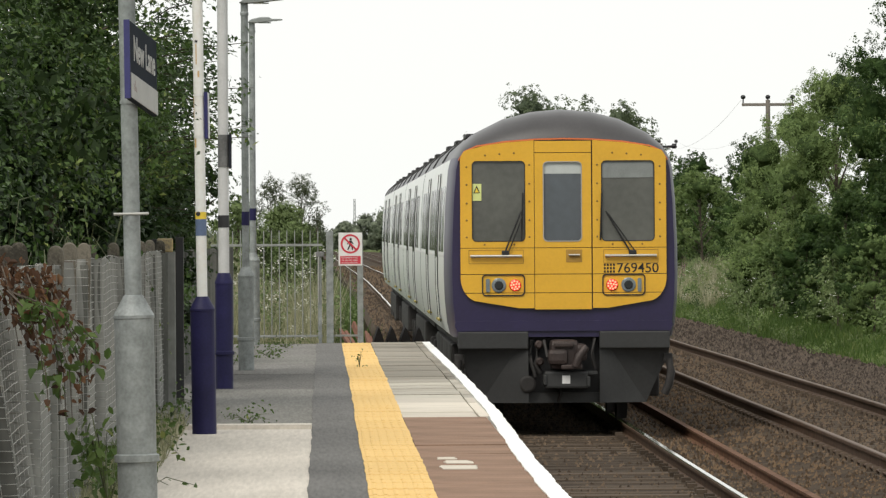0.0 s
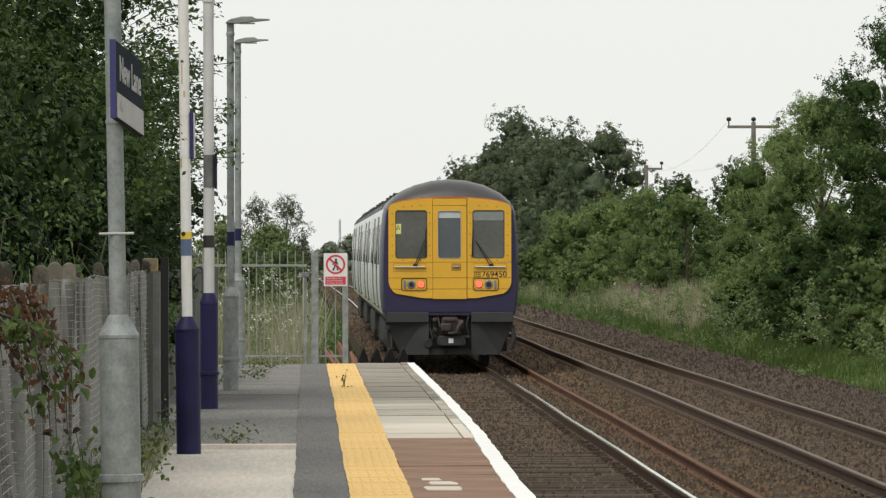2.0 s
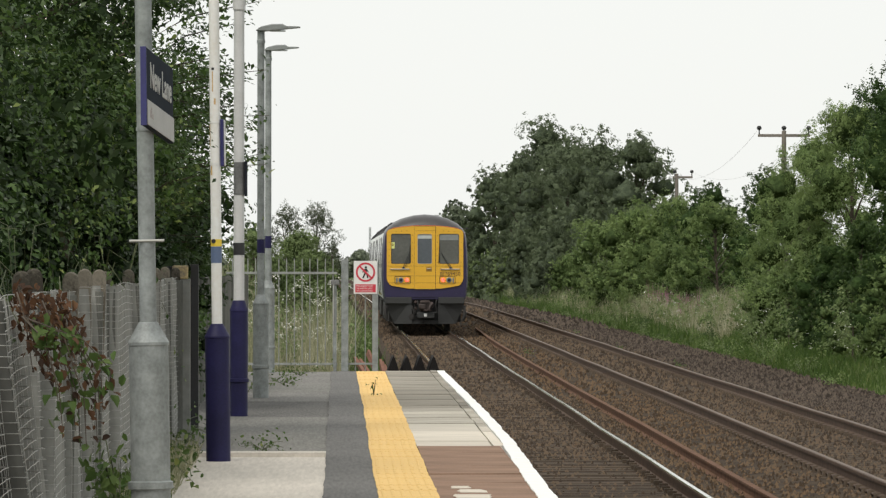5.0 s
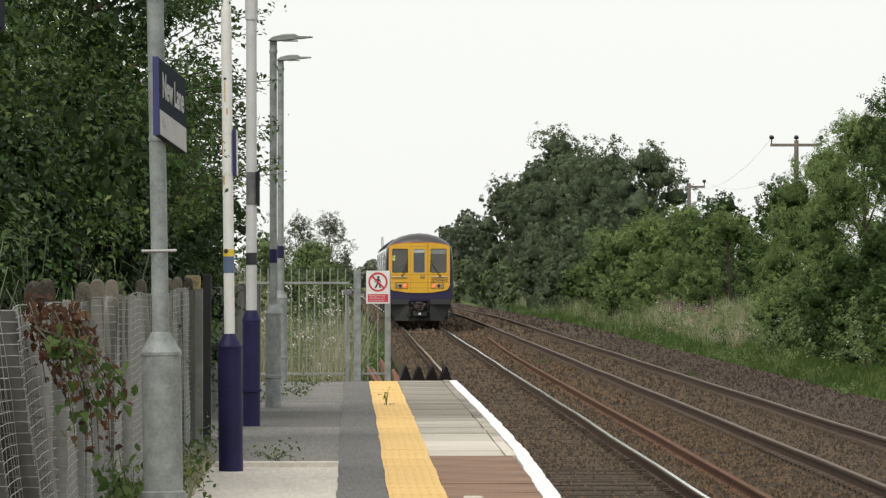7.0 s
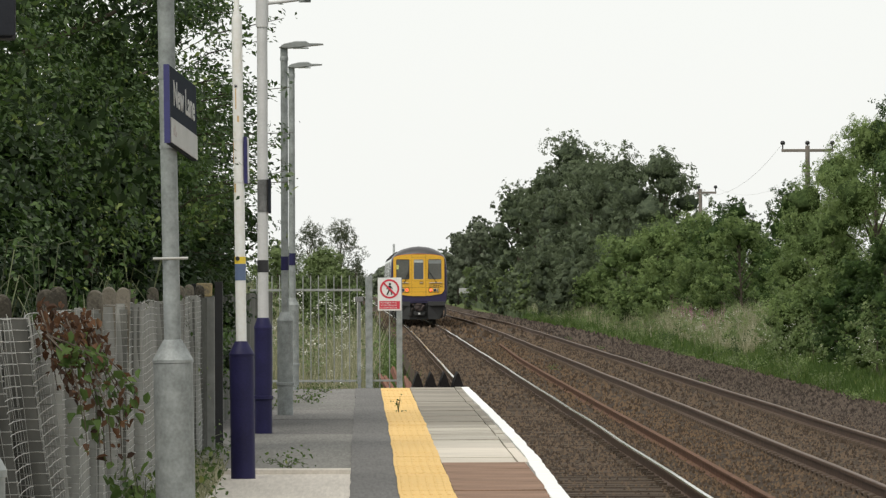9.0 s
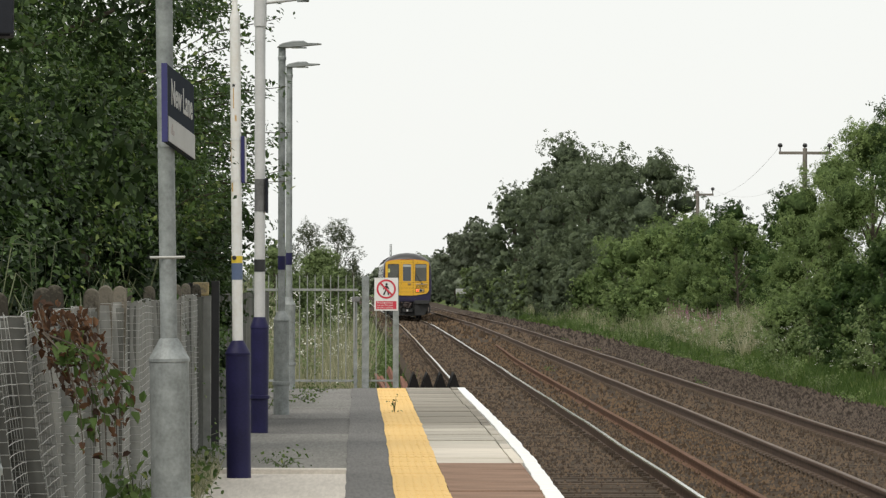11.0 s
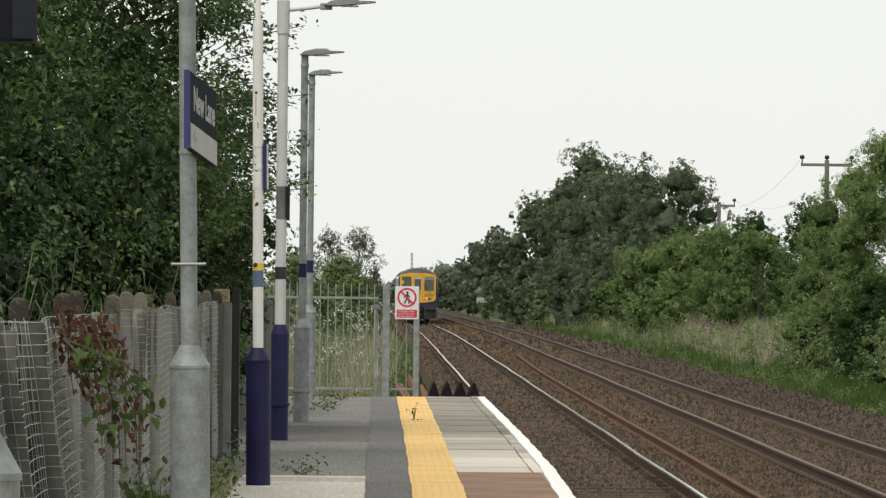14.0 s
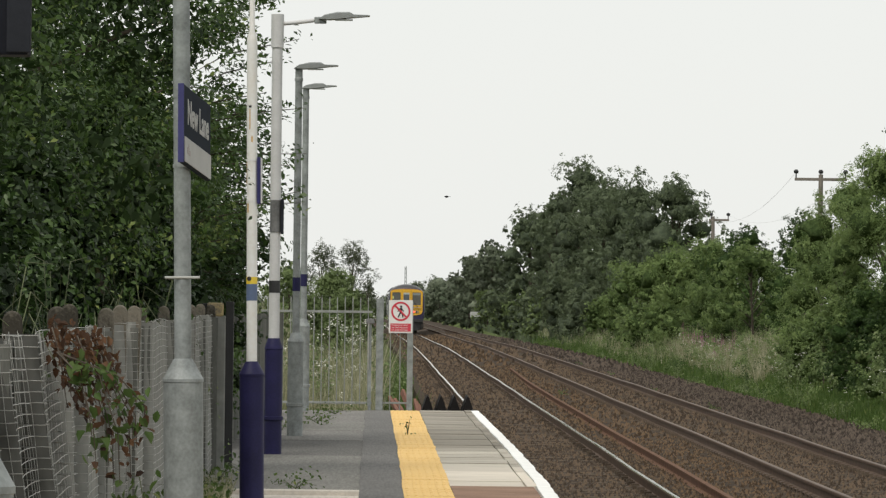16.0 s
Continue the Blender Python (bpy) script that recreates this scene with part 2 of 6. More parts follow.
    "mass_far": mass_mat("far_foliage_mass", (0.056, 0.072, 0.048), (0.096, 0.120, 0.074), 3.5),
    # inner body of the remotest trees, its colour paled for haze
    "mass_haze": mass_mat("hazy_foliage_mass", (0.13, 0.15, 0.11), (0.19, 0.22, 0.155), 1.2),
    # inner bodies, darker than their leaves: shade between the plumes put into the colour
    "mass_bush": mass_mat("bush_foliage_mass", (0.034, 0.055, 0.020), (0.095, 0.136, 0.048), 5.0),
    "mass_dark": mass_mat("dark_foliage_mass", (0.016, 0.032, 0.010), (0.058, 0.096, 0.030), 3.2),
    "leaf_plume": leaf_mat("light_plume_leaves", (0.120, 0.180, 0.062), (0.225, 0.300, 0.108), (0.32, 0.39, 0.165), 0.55, 0.2, 0.3),
    # inner body of the pale bushes, its green darkened to stand for shade
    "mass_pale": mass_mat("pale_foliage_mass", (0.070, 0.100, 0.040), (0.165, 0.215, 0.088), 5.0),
    # leaves beyond 550 m: middling haze put into the colour
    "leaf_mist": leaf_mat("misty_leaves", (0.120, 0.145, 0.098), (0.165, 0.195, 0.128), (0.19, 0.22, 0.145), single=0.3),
    # bush leaves below the overhanging hedge: its shade is put into the colour
    "leaf_shaded": leaf_mat("shaded_bush_leaves", (0.013, 0.028, 0.009), (0.042, 0.074, 0.022), (0.12, 0.17, 0.05), 0.42, 0.4),
    "leaf_thin": leaf_mat("thin_grey_green_leaves", (0.075, 0.090, 0.055), (0.115, 0.135, 0.080), (0.17, 0.19, 0.12)),
    "net": mat("weathered_pale_netting", (0.240, 0.243, 0.228), 0.95, 0, 0.22, 3.0, 20, 0.08, stretch=(2, 1, 0.8), grain=(0.6, 0.6, 0.5), spec=0.1),
    "stone_rust": mat("rust_stained_stone", (0.088, 0.059, 0.036), 0.9, 0, 0.5, 1.2, 40, 0.2, island=0.9, spec=0.12),
    "stone_grey": mat("grey_brown_stone", (0.066, 0.052, 0.042), 0.9, 0, 0.5, 1.2, 40, 0.2, island=0.9, spec=0.12),
    "net_dark": mat("dark_netting", (0.085, 0.085, 0.078), 0.95, 0, 0.3, 3.0, 20, 0.08, stretch=(2, 1, 0.8), grain=(0.6, 0.6, 0.5), spec=0.1),
    "stem_green": mat("green_stems", (0.075, 0.090, 0.035), 0.7, 0, 0.3, 8, 60, 0.1),
    "flower": mat("white_flower_heads", (0.75, 0.75, 0.68), 0.8, 0, 0.1),
    "pink": mat("pink_flower_spikes", (0.36, 0.13, 0.24), 0.8, 0, 0.2),
    "leaf_brown": leaf_mat("withered_leaves", (0.042, 0.023, 0.015), (0.130, 0.066, 0.034), (0.24, 0.16, 0.07), single=0.9),
    "leaf_lime": leaf_mat("bramble_leaves", (0.045, 0.088, 0.022), (0.110, 0.162, 0.045), (0.24, 0.26, 0.08)),
}


def glow(name, colour, strength):
    m = mat(name, colour, 0.3, 0, 0.02, bump=0)
    b = m.node_tree.nodes["Principled BSDF"]
    b.inputs["Emission Color"].default_value, b.inputs["Emission Strength"].default_value = (*colour, 1), strength
    return m


M["lamp_red"] = glow("tail_lamp_glow", (1.0, 0.12, 0.07), 4.0)


# ---- building helpers ----
def mesh_from(name, bm, material, smooth=False):
    me = bpy.data.meshes.new(name)
    bm.normal_update()
    bm.to_mesh(me)
    bm.free()
    for m in (material if isinstance(material, (list, tuple)) else [material]):
        me.materials.append(m)
    if smooth:
        me.polygons.foreach_set("use_smooth", [True] * len(me.polygons))
    return me


def part(name, bm, material, parent=None, label="", smooth=False):
    ob = new(name, mesh_from(name, bm, material, smooth))
    ob.parent = parent
    return tagged(ob, label)


def thing(name, label, category, group="", at=None):
    ob = new(name)
    if at is not None:
        ob.matrix_basis = at
    return tagged(ob, label, category, group)


def box(bm, x0, x1, y0, y1, z0, z1, bevel=0.0, mi=0):
    r = bmesh.ops.create_cube(bm, size=1, matrix=Matrix.LocRotScale(((x0 + x1) / 2, (y0 + y1) / 2, (z0 + z1) / 2), None, (x1 - x0, y1 - y0, z1 - z0)))
    fs = {f for v in r["verts"] for f in v.link_faces}
    for f in fs:
        f.material_index = mi
    if bevel:
        es = {e for v in r["verts"] for e in v.link_edges}
        bmesh.ops.bevel(bm, geom=list(es), offset=bevel, segments=2, affect="EDGES", profile=0.6)
    return bm


def lathe(bm, rows, seg=20, m=Matrix(), mi=0):
    """A turned body round z: rows of (radius, height); its corners are sharp edges."""
    rings = [[bm.verts.new(m @ Vector((r * math.cos(a), r * math.sin(a), z))) for a in (2 * math.pi * i / seg for i in range(seg))] for r, z in rows]
    dirs = [math.atan2(b[1] - a[1], b[0] - a[0]) for a, b in zip(rows, rows[1:])]
    for a, b in zip(rings, rings[1:]):
        for i in range(seg):
            f = bm.faces.new((a[i], a[(i + 1) % seg], b[(i + 1) % seg], b[i]))
            f.material_index, f.smooth = mi, True
    bm.faces.new(rings[0][::-1]).material_index = mi
    bm.faces.new(rings[-1]).material_index = mi
    for k, ring_ in enumerate(rings):
        if k in (0, len(rings) - 1) or abs(math.remainder(dirs[k] - dirs[k - 1], 2 * math.pi)) > 0.4:
            for i in range(seg):
                bm.edges.get((ring_[i], ring_[(i + 1) % seg])).smooth = False
    return bm


def tube(bm, pts, radii, seg=8, mi=0):
    """A round rod along points."""
    pts = [Vector(p) for p in pts]
    rings = []
    for i, p in enumerate(pts):
        d = (pts[min(i + 1, len(pts) - 1)] - pts[max(i - 1, 0)]).normalized()
        u = d.orthogonal().normalized()
        w = d.cross(u)
        r = radii[i] if isinstance(radii, (list, tuple)) else radii
        rings.append([bm.verts.new(p + r * (math.cos(a) * u + math.sin(a) * w)) for a in (2 * math.pi * k / seg for k in range(seg))])
    for a, b in zip(rings, rings[1:]):
        # nearest start, so that the rod does not twist
        k0 = min(range(seg), key=lambda k: (b[k].co - a[0].co).length_squared)
        b[:] = b[k0:] + b[:k0]
        for i in range(seg):
            f = bm.faces.new((a[i], a[(i + 1) % seg], b[(i + 1) % seg], b[i]))
            f.material_index, f.smooth = mi, True
    for ring_, way in ((rings[0], -1), (rings[-1], 1)):
        bm.faces.new(ring_[::way]).material_index = mi
        for i in range(seg):
            bm.edges.get((ring_[i], ring_[(i + 1) % seg])).smooth = False
    return bm


def extrude_y(bm, outline, y0, y1, mi=0):
    """A prism along y with an outline of (x, z)."""
    a = [bm.verts.new((x, y0, z)) for x, z in outline]
    b = [bm.verts.new((x, y1, z)) for x, z in outline]
    n = len(outline)
    for i in range(n):
        bm.faces.new((a[i], a[(i + 1) % n], b[(i + 1) % n], b[i])).material_index = mi
    bm.faces.new(a[::-1]).material_index = mi
    bm.faces.new(b).material_index = mi
    bmesh.ops.recalc_face_normals(bm, faces=bm.faces[:])
    return bm


def mesh_np(name, verts, faces, material, smooth=False):
    """A mesh from numpy arrays; faces all have the same number of corners."""
    me = bpy.data.meshes.new(name)
    k = faces.shape[1]
    me.vertices.add(len(verts))
    me.vertices.foreach_set("co", np.asarray(verts, np.float32).ravel())
    me.loops.add(faces.size)
    me.loops.foreach_set("vertex_index", faces.astype(np.int32).ravel())
    me.polygons.add(len(faces))
    me.polygons.foreach_set("loop_start", np.arange(0, faces.size, k, dtype=np.int32))
    me.polygons.foreach_set("loop_total", np.full(len(faces), k, np.int32))
    me.materials.append(material)
    me.update(calc_edges=True)
    me.validate()
    return me


def leaves(rng, points, outward, size, droop=0.3, face=0.9):
    """A pointed, folded leaf of four corners at each point, most of them facing outwards and up."""
    n = len(points)
    normal = rng.normal(size=(n, 3)) * 0.55 + outward * face + np.array([0, 0, 0.45])
    normal /= np.linalg.norm(normal, axis=1)[:, None] + 1e-9
    axis = rng.normal(size=(n, 3)) + outward * 0.5
    axis[:, 2] -= droop
    axis -= normal * (axis * normal).sum(1)[:, None]
    axis /= np.linalg.norm(axis, axis=1)[:, None] + 1e-9
    side = np.cross(axis, normal)
    s = size * rng.uniform(0.6, 1.4, n)[:, None]
    up = normal * s * 0.13
    v = np.stack([points - axis * s * 0.5, points + side * s * 0.26 + up, points + axis * s * 0.55, points - side * s * 0.26 + up], 1)
    return v.reshape(-1, 3), np.arange(4 * n).reshape(n, 4)


def broad_leaves(rng, points, outward, size, droop=0.3):
    """A broad leaf of six corners, folded along its midrib, at each point."""
    n = len(points)
    axis = rng.normal(size=(n, 3)) * 0.8 + outward * 0.6
    axis[:, 2] -= droop
    axis /= np.linalg.norm(axis, axis=1)[:, None]
    side = np.cross(axis, rng.normal(size=(n, 3)) * 0.6 + np.array([0, -0.4, 1.0]))
    side /= np.linalg.norm(side, axis=1)[:, None] + 1e-9
    s = size * rng.uniform(0.5, 1.3, n)[:, None]
    up = np.cross(side, axis) * s * rng.uniform(0.02, 0.25, n)[:, None]
    w1, w2 = s * 0.30, s * 0.22
    a, b, c, d = -0.5, -0.18, 0.2, 0.5
    p = points
    v = np.stack([p + axis * s * a, p + axis * s * b + side * w1 + up, p + axis * s * c + side * w2 + up, p + axis * s * d - up * 0.5, p + axis * s * c - side * w2 + up, p + axis * s * b - side * w1 + up], 1)
    k = np.arange(n)[:, None] * 6
    return v.reshape(-1, 3), np.concatenate([k + [0, 1, 2, 3], k + [0, 3, 4, 5]])


def crown_points(rng, lobes, count, shell=0.5):
    """Points in the outer shells of many lobes (x, y, z, rx, ry, rz), in sprigs with gaps between them."""
    L = np.array(lobes)
    w = (L[:, 3] * L[:, 4] + L[:, 4] * L[:, 5] + L[:, 3] * L[:, 5])
    pick = rng.choice(len(L), count // 12, p=w / w.sum())
    d = rng.normal(size=(len(pick), 3))
    d /= np.linalg.norm(d, axis=1)[:, None]
    lump = 1 + 0.16 * np.sin(d[:, 0] * 7 + pick) * np.sin(d[:, 2] * 6 + 2 * pick) + 0.10 * np.sin(d[:, 1] * 11 + pick * 3)
    r = ((1 - shell * rng.random(len(pick)) ** 2.0) * lump * rng.uniform(0.95, 1.08, len(pick)))[:, None]
    c = L[pick, :3] + d * r * L[pick, 3:]
    spread = L[pick, 3:].mean(1) * 0.10
    pts = np.repeat(c, 12, 0) + rng.normal(size=(len(pick) * 12, 3)) * np.repeat(spread, 12)[:, None]
    return pts, np.repeat(d, 12, 0)


def inner_points(rng, lobes, count):
    """Points inside the lobes, for the shaded leaves behind the outer ones."""
    L = np.array(lobes)
    w = (L[:, 3] * L[:, 4] + L[:, 4] * L[:, 5] + L[:, 3] * L[:, 5])
    pick = rng.choice(len(L), count, p=w / w.sum())
    d = rng.normal(size=(count, 3))
    d /= np.linalg.norm(d, axis=1)[:, None]
    return L[pick, :3] + d * rng.uniform(0.30, 0.80, count)[:, None] * L[pick, 3:], d


def ball():
    bm = bmesh.new()
    bmesh.ops.create_icosphere(bm, subdivisions=2, radius=1.0)
    v, f = np.array([p.co[:] for p in bm.verts]), np.array([[q.index for q in p.verts] for p in bm.faces])
    bm.free()
    return v, f


BALL_V, BALL_F = ball()


def tree(name, label, category, base, height, radius, count, leaf, material, seed, lobes=16, low=0.25, squash=(1, 1, 1), group="", lean=(0, 0), lobe=(0.30, 0.52), taper=2.2, core=0.13, thin=0.72, stout=0.022, inside="leaf_inner_shade", tufts=0, face=0.9, heart=0.0):
    """A trunk with limbs, and a crown of leaves in uneven lobes about the limbs' ends."""
    rng = np.random.default_rng(seed)
    ob = thing(name, label, category, group, pose(*base))
    bm = bmesh.new()
    top = Vector((lean[0], lean[1], height * 0.8))
    tr = max(0.02, height * stout)
    tube(bm, [(0, 0, -0.2), top * 0.3 + Vector((0.1, 0.05, 0)) * radius * 0.3, top * 0.65, top], [tr * 1.3, tr, tr * 0.6, tr * 0.2], 8)
    spots = []
    for i in range(lobes):
        a = 2.399 * i + rng.uniform(-0.5, 0.5)
        q = (i + 0.5) / lobes
        z = height * (low + (0.93 - low) * q)
        reach = radius * math.sqrt(max(0.05, 1 - (2 * abs(q - 0.42)) ** taper)) * rng.uniform(0.45, 0.85)
        x, y = reach * math.cos(a) * squash[0] + lean[0] * q, reach * math.sin(a) * squash[1] + lean[1] * q
        lr = radius * rng.uniform(*lobe)
        spots.append((x, y, z, lr * squash[0], lr * squash[1], lr * 0.8))
        s = top * min(1, max(0.1, (z / height) * 0.85))
        tube(bm, [s, (Vector((x, y, z)) + s) / 2 + Vector((0, 0, 0.1 * radius)), (x, y, z)], [tr * 0.45, tr * 0.28, tr * 0.1], 5)
    spots.append((lean[0], lean[1], height * 0.9, radius * 0.38, radius * 0.38, height * 0.12))
    part("trunk", bm, M["bark"], ob)
    # inner foliage, mostly darker: the shade inside the crown is in its colour
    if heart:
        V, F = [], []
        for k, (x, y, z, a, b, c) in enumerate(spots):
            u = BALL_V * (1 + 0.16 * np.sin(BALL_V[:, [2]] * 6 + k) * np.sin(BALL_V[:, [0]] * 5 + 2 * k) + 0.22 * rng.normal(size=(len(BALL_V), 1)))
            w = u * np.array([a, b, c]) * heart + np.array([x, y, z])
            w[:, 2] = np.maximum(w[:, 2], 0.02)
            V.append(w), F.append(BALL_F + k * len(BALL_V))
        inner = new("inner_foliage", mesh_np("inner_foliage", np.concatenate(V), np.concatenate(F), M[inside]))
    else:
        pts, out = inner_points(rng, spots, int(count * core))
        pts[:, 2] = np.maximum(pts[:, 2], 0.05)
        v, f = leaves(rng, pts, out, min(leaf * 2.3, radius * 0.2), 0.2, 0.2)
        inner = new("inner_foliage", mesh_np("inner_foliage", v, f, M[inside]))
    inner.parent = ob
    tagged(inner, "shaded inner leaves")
    if tufts:
        # smaller plumes about each lobe, more of them on its upper side
        small = []
        for x, y, z, a, b, c in spots:
            for _ in range(tufts):
                d = rng.normal(size=3) + np.array([0, -0.2, 0.25])
                d /= np.linalg.norm(d)
                k = rng.uniform(0.36, 0.58)
                q = rng.uniform(0.50, 0.86)
                small.append((x + d[0] * a * q, y + d[1] * b * q, z + d[2] * c * q, a * k, b * k, c * k * 1.25))
        spots = small
    pts, out = crown_points(rng, spots, int(count * thin))
    pts[:, 2] = np.maximum(pts[:, 2], 0.03)
    v, f = leaves(rng, pts, out, leaf, 0.3, face)
    crown = new("crown", mesh_np("crown", v, f, material))
    crown.parent = ob
    return ob


def blades(name, label, category, xs, ys, zs, count, height, width, material, seed, spread=0.35):
    """A patch of grass blades, each a bent strip; zs gives the ground's height at (x, y)."""
    rng = np.random.default_rng(seed)
    x, y = rng.uniform(*xs, count), rng.uniform(*ys, count)
    z = zs(x, y)
    h = height * rng.uniform(0.4, 1.25, count) * (0.75 + 0.4 * np.sin(x * 1.7 + y * 0.23) * np.sin(y * 0.31))
    a, lean = rng.uniform(0, 2 * np.pi, count), rng.uniform(0, spread, count) * h
    dx, dy = np.cos(a) * lean, np.sin(a) * lean
    b = rng.uniform(0, np.pi, count)
    wx, wy = np.cos(b) * width, np.sin(b) * width
    o = np.stack([x, y, z], 1)
    side = np.stack([wx, wy, 0 * wx], 1)
    mid = o + np.stack([dx * 0.35, dy * 0.35, h * 0.55], 1)
    tip = o + np.stack([dx, dy, h], 1)
    v = np.stack([o - side, o + side, mid + side * 0.8, mid - side * 0.8, tip + side * 0.1, tip - side * 0.1], 1).reshape(-1, 3)
    k = np.arange(count)[:, None] * 6
    f = np.concatenate([k + [0, 1, 2, 3], k + [3, 2, 4, 5]])
    return tagged(new(name, mesh_np(name, v, f, material)), label, category, "", "stuff")


# ---- ground ----
RAIL = -0.885          # top of the rails of the near track; the platform is 0
BED = -1.045
EDGE = 1.32            # platform edge
END = 77.9             # platform end


def bend_x(y):
    """The line swings gently to one side far off."""
    return np.interp(y, [0, 230, 297, 371, 445, 600, 900], [0, 0, -0.06, -0.13, -0.28, -0.70, -1.9])


def bend_z(y):
    """... and falls a little beyond three hundred metres."""
    return np.interp(y, [0, 290, 371, 445, 600, 1000], [0, 0, -0.18, -0.30, -0.50, -0.55])


STATIONS = sorted([-40, 20, 900] + [26 + 6.5 * i for i in range(64)] + [445, 480, 520, 560, 600, 670, 740, 820])


def along(bm, outline, y0, y1, mi=0, waver=0.0):
    """An outline drawn along the bending line, with closed ends."""
    ys = [y0] + [y for y in STATIONS if y0 < y < y1] + [y1]
    wx = [waver * (math.sin(y * 0.31 + outline[0][0]) + 0.7 * math.sin(y * 0.113 + 2)) for y in ys]
    wz = [waver * 0.6 * (math.sin(y * 0.23 + 3 * outline[0][0]) + 0.8 * math.sin(y * 0.083)) for y in ys]
    rows = [[bm.verts.new((x + bend_x(y) + p, y, z + bend_z(y) + q)) for x, z in outline] for y, p, q in zip(ys, wx, wz)]
    n = len(outline)
    fs = []
    for a, b in zip(rows, rows[1:]):
        for i in range(n):
            fs.append(bm.faces.new((a[i], a[(i + 1) % n], b[(i + 1) % n], b[i])))
    fs += [bm.faces.new(rows[0][::-1]), bm.faces.new(rows[-1])]
    for f in fs:
        f.material_index = mi
    bmesh.ops.recalc_face_normals(bm, faces=fs)


def ground():
    """One sheet with the shallow cutting's profile, to the horizon."""
    prof = [(-3000, -0.9), (-60, -0.9), (-12, -0.6), (-3.5, -0.2), (-1.45, -0.12), (-0.6, -0.9), (0.4, -1.18), (1.2, -1.4), (9.3, -1.5), (10.2, -1.36), (10.6, -1.12), (11.2, -0.85), (13.0, -0.45), (20, -0.6), (60, -1.0), (3000, -1.0)]
    ys = [-400, -40, 0, 20, 40, 60, 77, 90, 110, 140, 180, 230, 290, 330, 371, 408, 445, 520, 600, 1000, 2500, 5000]
    bm = bmesh.new()
    rows = [[bm.verts.new((x + bend_x(y), y, z + bend_z(y))) for x, z in prof] for y in ys]
    for a, b in zip(rows, rows[1:]):
        for i in range(len(prof) - 1):
            bm.faces.new((a[i], a[i + 1], b[i + 1], b[i]))
    return tagged(part("ground", bm, M["ground"]), "rough grassy lineside ground", "ground", "", "structure")


def bank_z(x, y):
    return bend_z(y) + np.interp(x - bend_x(y), [-12, -3.5, -1.45, -0.6, 0.4, 1.2, 9.3, 10.2, 10.6, 11.2, 13.0, 20], [-0.6, -0.2, -0.12, -0.9, -1.18, -1.4, -1.5, -1.36, -1.12, -0.85, -0.45, -0.6])


def ballast():
    bm = bmesh.new()
    along(bm, [(1.15, -1.6), (1.15, BED - 0.02), (2.2, BED), (3.5, BED), (4.4, BED - 0.05), (5.3, BED + 0.05), (7.1, BED + 0.06), (8.0, BED + 0.01), (9.3, -1.13), (10.35, -1.18), (10.5, -1.30), (10.5, -1.6)], -40, 900)
    tagged(part("ballast_bed", bm, M["ballast"]), "brown dirty ballast bed under both tracks", "ballast", "", "structure")


ground()
ballast()

RAIL_OUT = [(-0.07, 0), (0.07, 0), (0.07, 0.012), (0.012, 0.03), (0.012, 0.11), (0.036, 0.122), (0.036, 0.152), (-0.036, 0.152), (-0.036, 0.122), (-0.012, 0.11), (-0.012, 0.03), (-0.07, 0.012)]


def rail(parent, x, top, y0, y1, head, name="rail"):
    bm = bmesh.new()
    along(bm, [(x + a, top - 0.158 + b) for a, b in RAIL_OUT], y0, y1, 0, 0.007)
    along(bm, [(x - 0.026, top - 0.006), (x + 0.026, top - 0.006), (x + 0.023, top + 0.003), (x - 0.023, top + 0.003)], y0, y1, 1, 0.007)
    return part(name, bm, [M["rail"], head], parent)


near_track = thing("railway_track", "plain railway track with shiny rail heads beside the platform", "track")
for x in (2.065, 3.57):
    rail(near_track, x, RAIL, -30, 900, M["shine"])
far_track = thing("railway_track", "farther railway track with dull brown rails", "track")
for x in (5.45, 6.97):
    rail(far_track, x, RAIL + 0.08, -30, 900, M["dull_head"])


# ---- platform ----
def strip(xa, xb, y0, y1, z0, z1, step, rough, seed, bm=None, sway=None):
    """A slab along y whose long edges wander a little."""
    bm = bm or bmesh.new()
    rng = random.Random(seed)
    n = max(1, round((y1 - y0) / step))
    rows = []
    wa = wb = 0.0
    for i in range(n + 1):
        wa = 0.6 * wa + rng.uniform(-rough, rough)
        wb = 0.6 * wb + rng.uniform(-rough, rough)
        y = y0 + (y1 - y0) * i / n
        s = sway(y) if sway else 0.0
        rows.append([bm.verts.new((p[0] + s, p[1], p[2])) for p in ((xa + wa, y, z0), (xb + wb, y, z0), (xb + wb, y, z1), (xa + wa, y, z1))])
    for a, b in zip(rows, rows[1:]):
        for i in range(4):
            bm.faces.new((a[i], a[(i + 1) % 4], b[(i + 1) % 4], b[i]))
    bm.faces.new(rows[0][::-1]), bm.faces.new(rows[-1])
    bmesh.ops.recalc_face_normals(bm, faces=bm.faces[:])
    return bm


def edge_sway(y):
    """The coping is not quite straight."""
    return float(np.interp(y, [24, 30, 38, 43, 47, 52, 59, 68, 77.9], [-0.03, -0.04, -0.033, 0.0, 0.030, 0.040, 0.042, 0.028, 0.012]))


def platform():
    rng = random.Random(5)
    bm = bmesh.new()
    box(bm, -1.75, EDGE - 0.05, -6, END - 0.02, -1.5, -0.07)
    p = tagged(part("platform", bm, M["brick"]), "low station platform with patched tarmac, slabs and a white edge", "platform", "", "structure")
    # left of the dark strip: patches of different age
    for y0, y1, m, z, lab in ((-6, 44.2, "concrete_pale", -0.010, "pale worn concrete"), (44.55, 55.5, "tarmac", -0.012, "grey worn tarmac"), (55.5, 61.5, "tarmac_dark", -0.016, "dark tarmac"),
